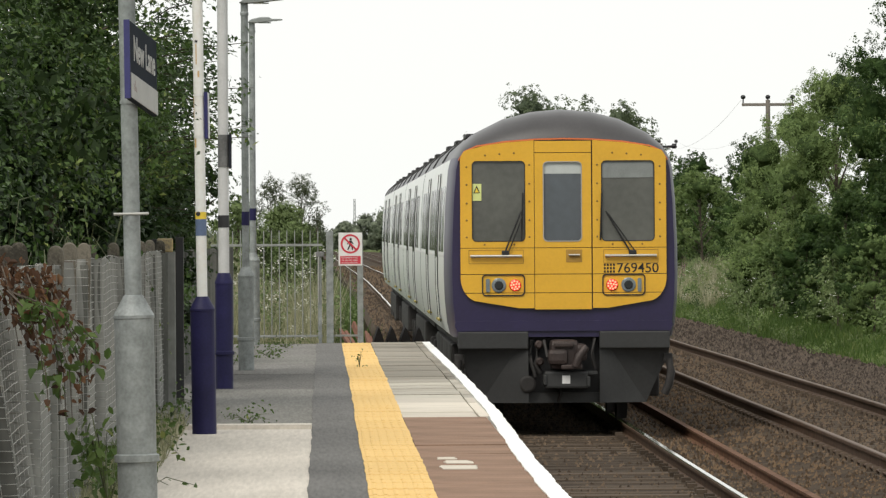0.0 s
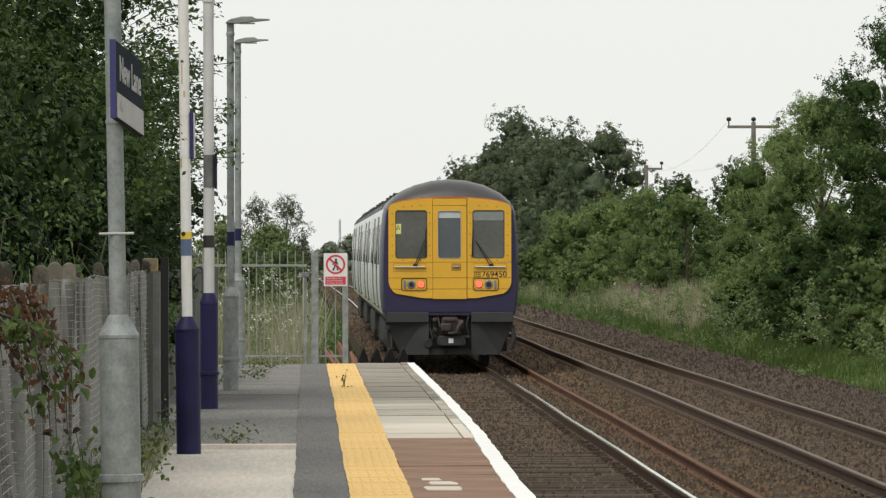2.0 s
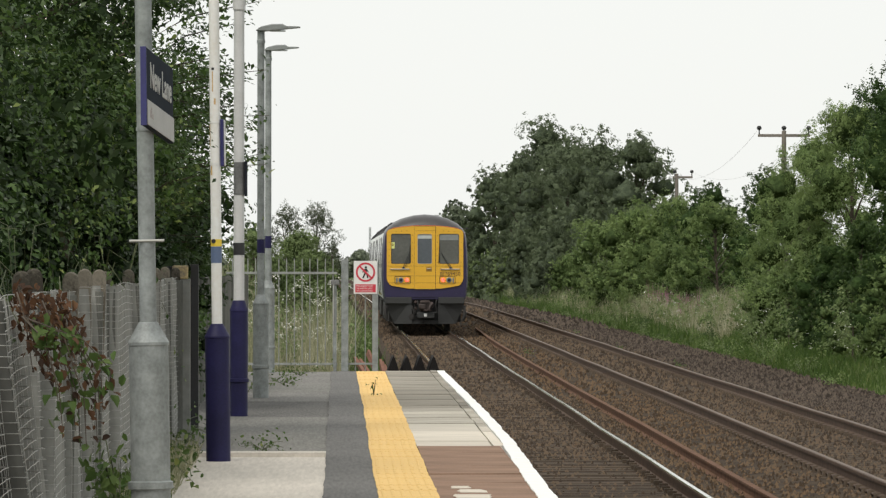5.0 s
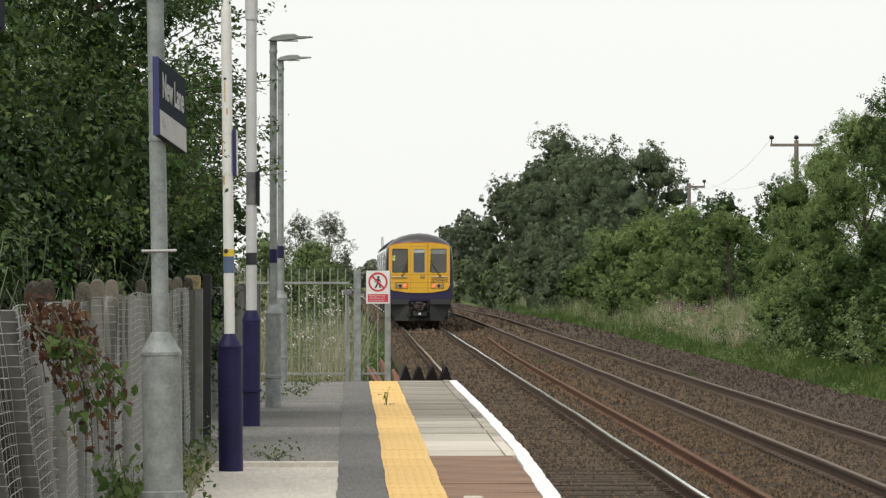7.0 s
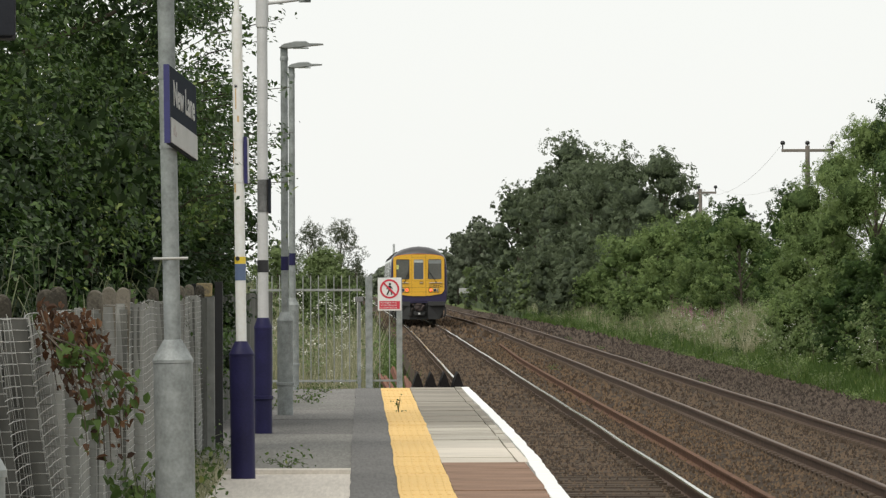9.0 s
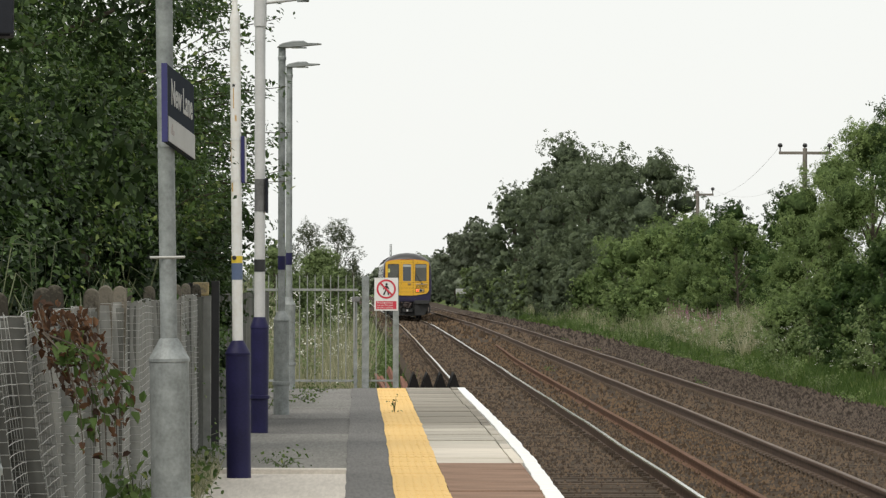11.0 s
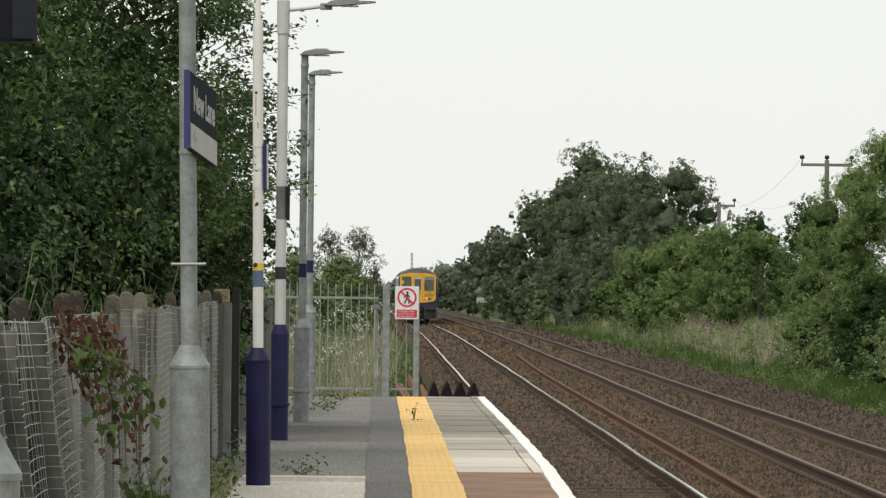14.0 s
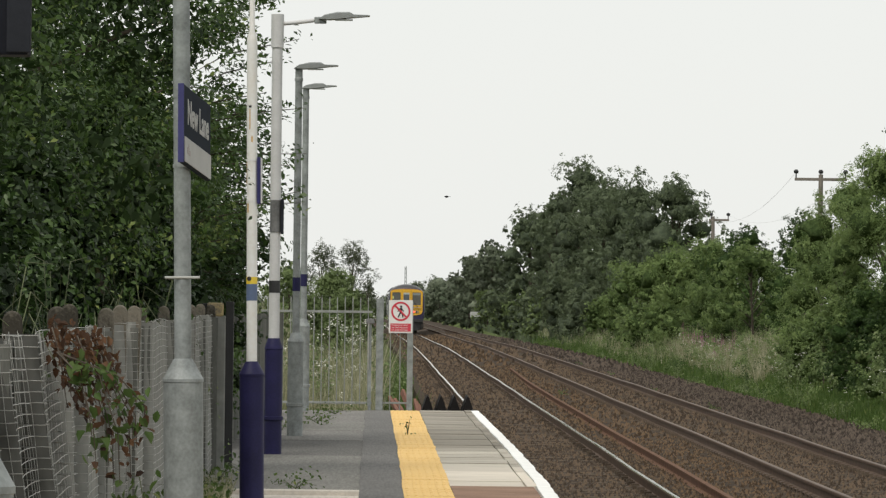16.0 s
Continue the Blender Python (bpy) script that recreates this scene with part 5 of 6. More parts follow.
        (12.6, 425, 10.0, 2.7, 18000, 0.17), (12.1, 480, 9.2, 2.7, 16000, 0.19), (11.4, 600, 8.4, 2.4, 12000, 0.22), (10.8, 700, 7.6, 2.2, 9000, 0.24), (13.8, 740, 8.4, 3.2, 8000, 0.28), (15.6, 860, 8.0, 3.4, 7000, 0.32),
        (12.2, 335, 5.0, 2.1, 13000, 0.15), (11.9, 370, 5.0, 2.0, 11000, 0.16), (14.5, 360, 7.0, 2.6, 11000, 0.17), (13.6, 440, 7.0, 2.8, 10000, 0.19))):
    tree("distant_tree", "tall broad tree along the far stretch of the line", "tree", (x, y, -0.9 + bend_z(y)), h, r, n, lf * 1.2, M["leaf_mist" if y > 550 else "leaf_far_haze"], 80 + i, 18, 0.03, group="distant trees", lobe=(0.40, 0.62), taper=3.6, tufts=8, inside="mass_haze" if y > 550 else "mass_far", face=2.2, heart=0.46, thin=0.95)
for i, (x, y, h, r, n, lf) in enumerate(((11.1, 405, 2.8, 1.3, 6000, 0.15), (10.9, 445, 3.4, 1.4, 6000, 0.16), (10.6, 500, 3.6, 1.5, 6000, 0.18), (10.3, 560, 3.8, 1.5, 6000, 0.2), (9.9, 640, 3.8, 1.6, 5000, 0.22), (9.5, 730, 4.2, 1.8, 5000, 0.25), (8.9, 830, 4.4, 2.2, 5000, 0.28))):
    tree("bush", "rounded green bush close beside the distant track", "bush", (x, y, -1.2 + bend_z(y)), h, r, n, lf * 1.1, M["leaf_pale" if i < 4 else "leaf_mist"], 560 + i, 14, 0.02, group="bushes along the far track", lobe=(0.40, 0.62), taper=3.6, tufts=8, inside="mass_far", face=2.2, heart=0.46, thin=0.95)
for i, (x, y, h, r) in enumerate(((3.6, 1000, 4.4, 2.2), (6.6, 990, 5.2, 2.6), (10.0, 980, 5.9, 3.0), (13.2, 1000, 6.2, 3.2), (17, 1020, 7, 3.5), (-1.5, 1040, 3.2, 2.6), (-7, 1050, 2.8, 3.5), (-14, 1060, 3.0, 4.5), (-23, 1060, 4.0, 5.0))):
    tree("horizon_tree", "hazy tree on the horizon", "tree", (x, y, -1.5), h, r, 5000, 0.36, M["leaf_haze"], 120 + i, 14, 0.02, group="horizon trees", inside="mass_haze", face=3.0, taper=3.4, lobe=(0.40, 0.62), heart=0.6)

bank = lambda x, y: bank_z(x, y) - 0.03
blades("bank_grass", "rough green grass at the foot of the bank", "grass", (10.3, 11.8), (100, 180), bank, 15000, 0.26, 0.010, M["grass"], 65, 0.7)
blades("bank_grass", "tall rough grass along the farther bank", "grass", (10.3, 12.4), (180, 420), bank, 17000, 0.50, 0.015, M["grass"], 66, 0.6)
blades("far_grass", "grass beside the distant track", "grass", (10.2, 12.0), (400, 950), bank, 8000, 0.6, 0.05, M["leaf_far_haze"], 69, 0.5)
blades("dry_bank_grass", "pale seeding grass on the lineside bank", "grass", (10.7, 12.4), (230, 430), bank, 9000, 0.8, 0.009, M["dry_grass"], 67, 0.4)
blades("dry_bank_grass", "dense pale seeding grass below the bushes", "grass", (11.0, 12.9), (178, 232), bank, 16000, 0.95, 0.007, M["dry_grass"], 72, 0.45)
blades("pink_flowers", "pink willowherb flower spikes on the bank", "flowers", (11.6, 12.4), (205, 236), bank, 420, 1.25, 0.014, M["pink"], 68, 0.12)
pf = np.stack([rngf.uniform(10.4, 11.8, 160), rngf.uniform(130, 215, 160), rngf.uniform(-0.6, 0.3, 160)], 1)
v, f = leaves(rngf, np.repeat(pf, 5, 0) + rngf.normal(size=(800, 3)) * 0.03, np.tile([0, 0, 1.0], (800, 1)), 0.035, -0.3)
tagged(new("white_flowers", mesh_np("white_flowers", v, f, M["flower"])), "white umbel flowers on the bank", "flowers", "", "stuff")
for i in range(26):
    bramble("bramble", "green bramble arching over the bank", (11.15 + 0.3 * (i % 3), 118 + i * 5.2, -0.85), 460, (0.75, 2.2, 0.9 + 0.25 * (i % 4)), 0.075, M["leaf_bush" if i % 3 else "leaf_pale"], 380 + i, 9, "bank brambles")


# low growth that creeps over the ballast's outer edge
for i in range(22):
    bramble("weed", "low green weed at the foot of the bank", (10.15 + 0.35 * ((i * 5) % 7) / 6, 128 + i * 11.3, -1.25 + 0.05 * (i % 3)), 170, (0.40, 2.6, 0.35 + 0.12 * (i % 4)), 0.055, M[("leaf_bush", "leaf_pale", "leaf_lime")[i % 3]], 900 + i, 7, "bank weeds")
for i in range(24):
    bramble("weed", "tall leafy green weed on the lineside bank", (10.5 + 0.6 * ((i * 4) % 9) / 8, 150 + i * 9.1, -1.1 + 0.05 * (i % 3)), 240, (0.45, 2.2, 0.55 + 0.16 * (i % 4)), 0.06, M[("leaf_bush", "leaf_pale", "leaf_lime", "leaf_dark")[i % 4]], 960 + i, 8, "bank weeds")
for i, (x, y) in enumerate(((7.75, 140), (7.7, 168), (7.9, 205), (4.95, 160), (7.8, 236))):
    bramble("weed", "small green weed in the ballast", (x, y, BED - 0.01), 60, (0.14, 1.4, 0.10), 0.045, M["leaf_lime"], 940 + i, 5, "track weeds")


# ---- telegraph poles, mast and line sign ----
def telegraph_pole(x, y, top, arm, full):
    t = thing("telegraph_pole", "old wooden telegraph pole with a cross-arm and insulators", "pole", "telegraph poles", pose(x, y, 0))
    bm = bmesh.new()
    lathe(bm, [(0.10, -1.2), (0.065, top)], 12)
    part("pole", bm, M["pole_wood"], t)
    bm = bmesh.new()
    box(bm, -arm if full else -0.16, arm, -0.05, 0.05, top - 0.185, top - 0.10, 0.01)
    a = part("cross_arm", bm, M["pole_wood"], t)
    for q in ((-0.95, 0.0, 0.95) if full else (-0.12, 0.95)):
        bm = bmesh.new()
        lathe(bm, [(0.02, top - 0.1), (0.02, top + 0.02), (0.06, top + 0.03), (0.075, top + 0.09), (0.04, top + 0.14)], 8, Matrix.Translation((q * arm, 0, 0)))
        part("insulator", bm, M["black"], a)


telegraph_pole(13.0, 181, 5.16, 0.76, True)
telegraph_pole(13.2, 242, 4.75, 0.62, False)
for k, q in enumerate((-0.78, 0.78)):
    w = thing("wire", "thin sagging telegraph wire between the poles", "wire", "telegraph wires")
    bm = bmesh.new()
    tube(bm, [(13.0 + q + (0.2 + 0.6 - q) * s * (k + 0.3), 181 + 61 * s, 5.15 - 0.35 * s - 3.0 * s * (1 - s)) for s in (i / 10 for i in range(11))], 0.0035, 4)
    part("strand", bm, M["wire"], w)


def mast():
    m = thing("radio_mast", "slim pale radio mast on the horizon", "mast", "", pose(7.7, 1500, 0))
    bm = bmesh.new()
    for a in range(3):
        q = a * 2.094
        tube(bm, [(0.35 * math.cos(q), 0.35 * math.sin(q), -2), (0.2 * math.cos(q), 0.2 * math.sin(q), 9.2)], 0.09, 5)
    for z in range(0, 9):
        for a in range(3):
            q, p = a * 2.094, (a + 1) * 2.094
            tube(bm, [(0.33 * math.cos(q), 0.33 * math.sin(q), z), (0.31 * math.cos(p), 0.31 * math.sin(p), z + 1)], 0.04, 4)
    part("lattice", bm, M["galv"], m)


mast()


def line_sign():
    s = thing("line_sign", "small white lineside number board on a post", "sign", "", pose(9.75, 590, 0))
    bm = bmesh.new()
    tube(bm, [(0, 0.05, -1.9), (0, 0.05, 0.2)], 0.03, 8)
    part("post", bm, M["bark"], s)
    bm = bmesh.new()
    box(bm, -0.52, 0.52, -0.03, 0.0, -0.24, 0.24, 0.01)
    b = part("board", bm, M["box_pale"], s)
    for i in range(4):
        bm = bmesh.new()
        box(bm, -0.42 + i * 0.23, -0.28 + i * 0.23, -0.036, -0.031, -0.16, 0.16)
        part("bar", bm, M["wire"], b)


line_sign()


# ---- the train ----
def section(x_scale=1.0):
    """Half of the body's cross-section from the sole bar to the roof's crown, heights above the rail."""
    return [(1.30, 1.02), (1.335, 1.16), (1.365, 1.45), (1.375, 1.75), (1.372, 2.1), (1.352, 2.6), (1.318, 3.0), (1.285, 3.14), (1.20, 3.28), (1.02, 3.44), (0.70, 3.60), (0.35, 3.69), (0.0, 3.72)]


def ring_pts():
    h = section()
    return h + [(-x, z) for x, z in h[-2::-1]]


def loft(bm, rings, mi=0, cap0=False, cap1=False):
    rs = [[bm.verts.new(p) for p in r] for r in rings]
    n = len(rs[0])
    for a, b in zip(rs, rs[1:]):
        for i in range(n - 1):
            f = bm.faces.new((a[i], a[i + 1], b[i + 1], b[i]))
            f.material_index, f.smooth = mi, True
    if cap0:
        bm.faces.new(rs[0][::-1])
    if cap1:
        bm.faces.new(rs[-1])
    return rs


def rounded(x0, x1, z0, z1, r, seg=5):
    out = []
    for cx, cz, a0 in ((x1 - r, z1 - r, 0), (x0 + r, z1 - r, 90), (x0 + r, z0 + r, 180), (x1 - r, z0 + r, 270)):
        out += [(cx + r * math.cos(radians(a0 + 90 * k / seg)), cz + r * math.sin(radians(a0 + 90 * k / seg))) for k in range(seg + 1)]
    return out


def slab_xz(bm, outline, y0, y1, mi=0):
    """A flat plate across the train between y0 and y1."""
    return extrude_y(bm, outline, y0, y1, mi)


def frame_xz(bm, outer, inner, y0, y1):
    """A plate with a hole; both outlines have the same number of corners."""
    n = len(outer)
    ring4 = [[bm.verts.new((x, y, z)) for x, z in o] for o, y in ((outer, y0), (inner, y0), (inner, y1), (outer, y1))]
    for a, b in zip(ring4, ring4[1:] + ring4[:1]):
        for i in range(n):
            bm.faces.new((a[i], a[(i + 1) % n], b[(i + 1) % n], b[i]))
    bmesh.ops.recalc_face_normals(bm, faces=bm.faces[:])
    return bm


SIDE = [(1.335, 1.16), (1.365, 1.45), (1.375, 1.75), (1.372, 2.1), (1.352, 2.6), (1.318, 3.0)]


def side_x(z):
    return float(np.interp(z, [p[1] for p in SIDE], [p[0] for p in SIDE]))


def side_panel(bm, y0, y1, z0, z1, off, sgn, mi=0, steps=4, thick=0.012):
    """A curved panel that follows the body side."""
    zs = [z0 + (z1 - z0) * i / steps for i in range(steps + 1)]
    rows = [[bm.verts.new((sgn * (side_x(z) + o), y, z)) for y, o in ((y0, off), (y1, off), (y1, off - thick), (y0, off - thick))] for z in zs]
    for a, b in zip(rows, rows[1:]):
        for i in range(4):
            bm.faces.new((a[i], a[(i + 1) % 4], b[(i + 1) % 4], b[i]))
    bm.faces.new(rows[0][::-1]), bm.faces.new(rows[-1])
    bmesh.ops.recalc_face_normals(bm, faces=bm.faces[:])
    return bm


def coach(parent, y0, cab):
    """A 19.8 m coach from y0 on: white sides, purple cab end, dark windows and doors in sub-parts."""
    L = 19.75
    ya = y0 + (0.75 if cab else 0.0)
    rp = ring_pts()
    low = [p for p in rp]
    bm = bmesh.new()
    k0, k1 = 7, len(rp) - 8   # cantrail corners
    cut = y0 + 2.0 if cab else ya
    for s in (1, -1):
        col = [(s * x, z) for x, z in section()[:8]]
        loft(bm, [[(x, y, z) for x, z in col] for y in (cut, y0 + L)], 0)
        if cab:
            loft(bm, [[(x, y, z) for x, z in col] for y in (ya, cut)], 1)
    for y, fl in ((y0 + L, False), (ya, True)):
        f = bm.faces.new([bm.verts.new((x, y, z)) for x, z in (rp if not fl else rp[::-1])])
        f.material_index = 2
    f = bm.faces.new([bm.verts.new(p) for p in ((1.3, ya, 1.02), (-1.3, ya, 1.02), (-1.3, y0 + L, 1.02), (1.3, y0 + L, 1.02))])
    f.material_index = 2
    bmesh.ops.recalc_face_normals(bm, faces=bm.faces[:])
    body = part("coach_body", bm, [M["train_white"], M["train_purple"], M["train_black"]], parent, "white coach body with dark windows")
    bm = bmesh.new()
    roofline = rp[7:len(rp) - 7]
    loft(bm, [[(x, y, z) for x, z in roofline] for y in (ya, y0 + L)], 0)
    bmesh.ops.recalc_face_normals(bm, faces=bm.faces[:])
    part("roof", bm, M["train_roof"], body, "dark grey roof")
    for yy in (y0 + L - 0.02, y0 + 6.6, y0 + 13.3):
        bm = bmesh.new()
        a = [[(x * q, y, 0.0 + z + (q - 1) * 1.2) for x, z in roofline] for y, q in ((yy - 0.05, 1.0), (yy - 0.05, 1.012), (yy + 0.05, 1.012), (yy + 0.05, 1.0))]
        loft(bm, a, 0)
        part("roof_rib", bm, M["train_black"], body)
    for yy, xx in ((y0 + 4.0, -0.95), (y0 + 9.5, -0.95), (y0 + 15.0, -0.95), (y0 + 7.0, 0.0), (y0 + 12.0, 0.5)):
        bm = bmesh.new()
        z = 3.44 if abs(xx) > 0.9 else 3.68
        box(bm, xx - 0.12, xx + 0.12, yy - 0.6, yy + 0.6, z - 0.03, z + 0.035, 0.02)
        part("roof_vent", bm, M["train_black"], body)
    # windows, doors with their own windows, seams
    for s in (-1, 1):
        for w0, w1 in ((2.4, 3.6), (4.0, 5.2), (7.3, 8.7), (8.95, 10.3), (10.55, 11.9), (14.7, 15.9), (16.2, 17.4), (17.7, 18.9)):
            bm = bmesh.new()
            side_panel(bm, y0 + w0, y0 + w1, 2.02, 2.82, 0.004, s)
            part("window", bm, M["train_glass"], body, "dark tinted window")
        for c in (6.2, 13.3):
            for q in (-0.66, 0.02):
                bm = bmesh.new()
                side_panel(bm, y0 + c + q, y0 + c + q + 0.64, 1.12, 2.98, 0.014, s)
                d = part("door", bm, M["train_door"], body, "pale sliding door leaf")
                bm = bmesh.new()
                side_panel(bm, y0 + c + q + 0.13, y0 + c + q + 0.51, 1.95, 2.8, 0.019, s)
                part("pane", bm, M["train_glass"], d)
            for q in (-0.72, 0.68):
                bm = bmesh.new()
                side_panel(bm, y0 + c + q - 0.015, y0 + c + q + 0.015, 1.12, 3.0, 0.022, s)
                part("door_seam", bm, M["train_black"], body)
            bm = bmesh.new()
            side_panel(bm, y0 + c - 0.7, y0 + c + 0.7, 1.14, 1.165, 0.045, s, 0, 1, 0.05)
            part("step", bm, M["step_yellow"], body, "yellow step edge")
        bm = bmesh.new()
        side_panel(bm, cut, y0 + L, 1.955, 1.985, 0.006, s, 0, 1, 0.01)
        part("rubbing_strip", bm, M["sign_white"], body)
    # underframe
    rng = random.Random(int(y0) + 3)
    bm = bmesh.new()
    box(bm, -1.15, 1.15, y0 + 1.0, y0 + L - 0.6, 0.82, 1.04, 0.02)
    y = y0 + 5.2
    while y < y0 + 14.4:
        w = rng.uniform(0.8, 1.8)
        for s in (-1, 1):
            box(bm, min(s * 0.5, s * 1.22), max(s * 0.5, s * 1.22), y, y + w - 0.2, rng.uniform(0.25, 0.42), 0.85, 0.03)
        y += w
    part("underframe", bm, M["train_under"], body, "dark dirty equipment boxes under the floor")
    for c in (2.9, 17.0):
        bm = bmesh.new()
        for s in (-1, 1):
            box(bm, s * 1.0 - 0.07, s * 1.0 + 0.07, y0 + c - 1.7, y0 + c + 1.7, 0.42, 0.66, 0.03)
            for q in (-1.3, 1.3):
                box(bm, s * 1.05 - 0.10, s * 1.05 + 0.10, y0 + c + q - 0.16, y0 + c + q + 0.16, 0.30, 0.62, 0.03)
        box(bm, -0.95, 0.95, y0 + c - 0.25, y0 + c + 0.25, 0.4, 0.85, 0.03)
        bogie = part("bogie", bm, M["train_under"], parent)
        for q in (-1.3, 1.3):
            bm = bmesh.new()
            for s in (-1, 1):
                lathe(bm, [(0.40, -0.035), (0.455, -0.035), (0.425, 0.03), (0.42, 0.09), (0.36, 0.09), (0.34, 0.05), (0.1, 0.06)], 28, Matrix.Translation((s * 0.72, y0 + c + q, 0.425)) @ Matrix.Rotation(radians(90 * s), 4, "Y"))
            lathe(bm, [(0.08, -0.72), (0.08, 0.72)], 12, Matrix.Translation((0, y0 + c + q, 0.425)) @ Matrix.Rotation(radians(90), 4, "Y"))
            part("wheelset", bm, M["train_under"], bogie, "steel wheels on an axle")
    return body


def cab_end(parent):
    """The yellow gangway end: dome, corner posts, panels, windows, lamps, wipers, coupler and valance."""
    rp = ring_pts()

    top = [(-1.235, 3.10), (-1.17, 3.20), (-1.02, 3.265), (-0.7, 3.315), (-0.33, 3.343), (0.0, 3.35), (0.33, 3.343), (0.7, 3.315), (1.02, 3.265), (1.17, 3.20), (1.235, 3.10)]

    def arch(x):
        return float(np.interp(x, [p[0] for p in top], [p[1] for p in top])) + 0.02

    # from the full section at the back to a low arch over the yellow end
    target = [(x * 0.955, min(z, arch(x * 0.955))) for x, z in rp]
    bm = bmesh.new()
    rs = []
    for y, u in ((0.78, 0.0), (0.55, 0.04), (0.38, 0.12), (0.25, 0.26), (0.14, 0.48), (0.06, 0.74), (0.02, 1.0)):
        rs.append([bm.verts.new((x + (tx - x) * u, y, z + (tz - z) * u)) for (x, z), (tx, tz) in zip(rp, target)])
    n = len(rp)
    for a, b in zip(rs, rs[1:]):
        for i in range(n - 1):
            f = bm.faces.new((a[i], a[i + 1], b[i + 1], b[i]))
            f.smooth = True
            f.material_index = 1 if 7 <= i < n - 8 else 0
    f = bm.faces.new([bm.verts.new(v.co) for v in rs[-1]])
    f.material_index = 0
    bmesh.ops.recalc_face_normals(bm, faces=bm.faces[:])
    cab = part("cab", bm, [M["train_purple"], M["train_roof"]], parent, "dark purple cab end with a grey domed roof")
    # orange line under the dome
    bm = bmesh.new()
    up = [(x * 1.0, z + 0.017) for x, z in top]
    slab_xz(bm, top + up[::-1], -0.006, 0.06)
    part("orange_line", bm, M["orange"], cab, "orange line under the roof")
    # yellow panels: two corner panels with windows and a gangway door
    def corner(s):
        pts = rounded(0.452, 1.075, 2.15, 3.095, 0.05)
        pts[6:6] = [(x, 3.095) for x in (0.92, 0.82, 0.70, 0.60)]
        win = [(s * x, z) for x, z in pts]
        outer = []
        for x, z in pts:
            ox = 0.345 if x < 0.76 else 1.215
            oz = (arch(0.345) - 0.022 if x < 0.76 else 3.235) if z > 2.6 else 2.075
            if x >= 0.76 and z > 2.6:
                ang = math.atan2(z - 3.045, x - 1.025)
                ox, oz = 1.105 + 0.11 * math.cos(ang), 3.10 + 0.135 * math.sin(ang)
            if z > 3.094 and 0.55 < x < 0.95:
                ox, oz = x + 0.06 * (x - 0.76), arch(x) - 0.022
            outer.append((s * ox, oz))
        bm = bmesh.new()
        frame_xz(bm, outer, win, -0.018, 0.03)
        bmesh.ops.remove_doubles(bm, verts=bm.verts[:], dist=0.0005)
        p = part("window_panel", bm, M["train_yellow"], cab, "yellow window panel")
        bm = bmesh.new()
        slab_xz(bm, [(s * x, z) for x, z in rounded(0.455, 1.072, 2.153, 3.092, 0.05)], 0.0, 0.008)
        part("windscreen", bm, M["cab_glass"], cab, "grey cab window")
        bm = bmesh.new()
        frame_xz(bm, [(s * x, z) for x, z in rounded(0.448, 1.079, 2.146, 3.099, 0.055)], [(s * x, z) for x, z in rounded(0.457, 1.070, 2.155, 3.090, 0.048)], -0.021, -0.012)
        part("window_seal", bm, M["train_black"], cab)
        # lower panels, split by seams
        for z0, z1 in ((1.765, 2.068), (1.545, 1.757), (1.36, 1.537)):
            out = []
            for z in np.linspace(z0, z1, 7):
                edge = 1.215 if z > 1.72 else 1.215 - 0.27 * (1 - math.sqrt(max(0.0, 1 - ((1.72 - z) / 0.30) ** 2))) if z > 1.45 else 1.215 - 0.27 * (1 - math.sqrt(max(0.0, 1 - 0.81))) - (1.45 - z) * 6.0
                out.append((s * max(edge, 0.37), z))
            bm = bmesh.new()
            lowz = z0
            slab_xz(bm, [(s * 0.345, z0), *out, (s * 0.345, z1)], -0.018, 0.03)
            part("panel", bm, M["train_yellow"], cab)
        # bolt heads
        for x, z in ((0.40, 3.05), (0.40, 2.83), (0.40, 2.62), (0.40, 2.40), (0.40, 2.20), (1.14, 3.03), (1.14, 2.82), (1.14, 2.6), (1.14, 2.40), (1.14, 2.20), (0.58, 3.19), (0.75, 3.18), (0.92, 3.165), (0.58, 2.112), (0.93, 2.112)):
            bm = bmesh.new()
            lathe(bm, [(0.012, 0), (0.012, 0.004), (0.007, 0.008)], 8, Matrix.Translation((s * x, -0.018, z)) @ Matrix.Rotation(radians(90), 4, "X"))
            part("bolt", bm, M["bolt"], cab)
        # hand rail on its plate
        bm = bmesh.new()
        tube(bm, [(s * 0.49, -0.05, 1.975), (s * 1.10, -0.05, 1.975)], 0.017, 8)
        for x in (0.51, 1.08):
            box(bm, s * x - 0.015, s * x + 0.015, -0.05, -0.015, 1.965, 1.985)
        part("hand_rail", bm, M["rail_steel"], cab, "steel hand rail")
        bm = bmesh.new()
        frame_xz(bm, rounded(min(s * 0.47, s * 1.12), max(s * 0.47, s * 1.12), 1.885, 2.05, 0.01), rounded(min(s * 0.476, s * 1.114), max(s * 0.476, s * 1.114), 1.891, 2.044, 0.01), -0.0215, -0.0185)
        part("plate_line", bm, M["train_seam"], cab)
        # lamp cluster
        lx0, lx1 = sorted((s * 0.455, s * 0.965))
        bm = bmesh.new()
        frame_xz(bm, rounded(lx0, lx1, 1.505, 1.762, 0.05), rounded(lx0 + 0.014, lx1 - 0.014, 1.519, 1.748, 0.04), -0.030, -0.017)
        cl = part("lamp_unit", bm, M["train_black"], cab, "lamp housing with a lit red tail lamp")
        def disc(name, x, z, r, m, lab="", y=-0.03, seg=20):
            bm = bmesh.new()
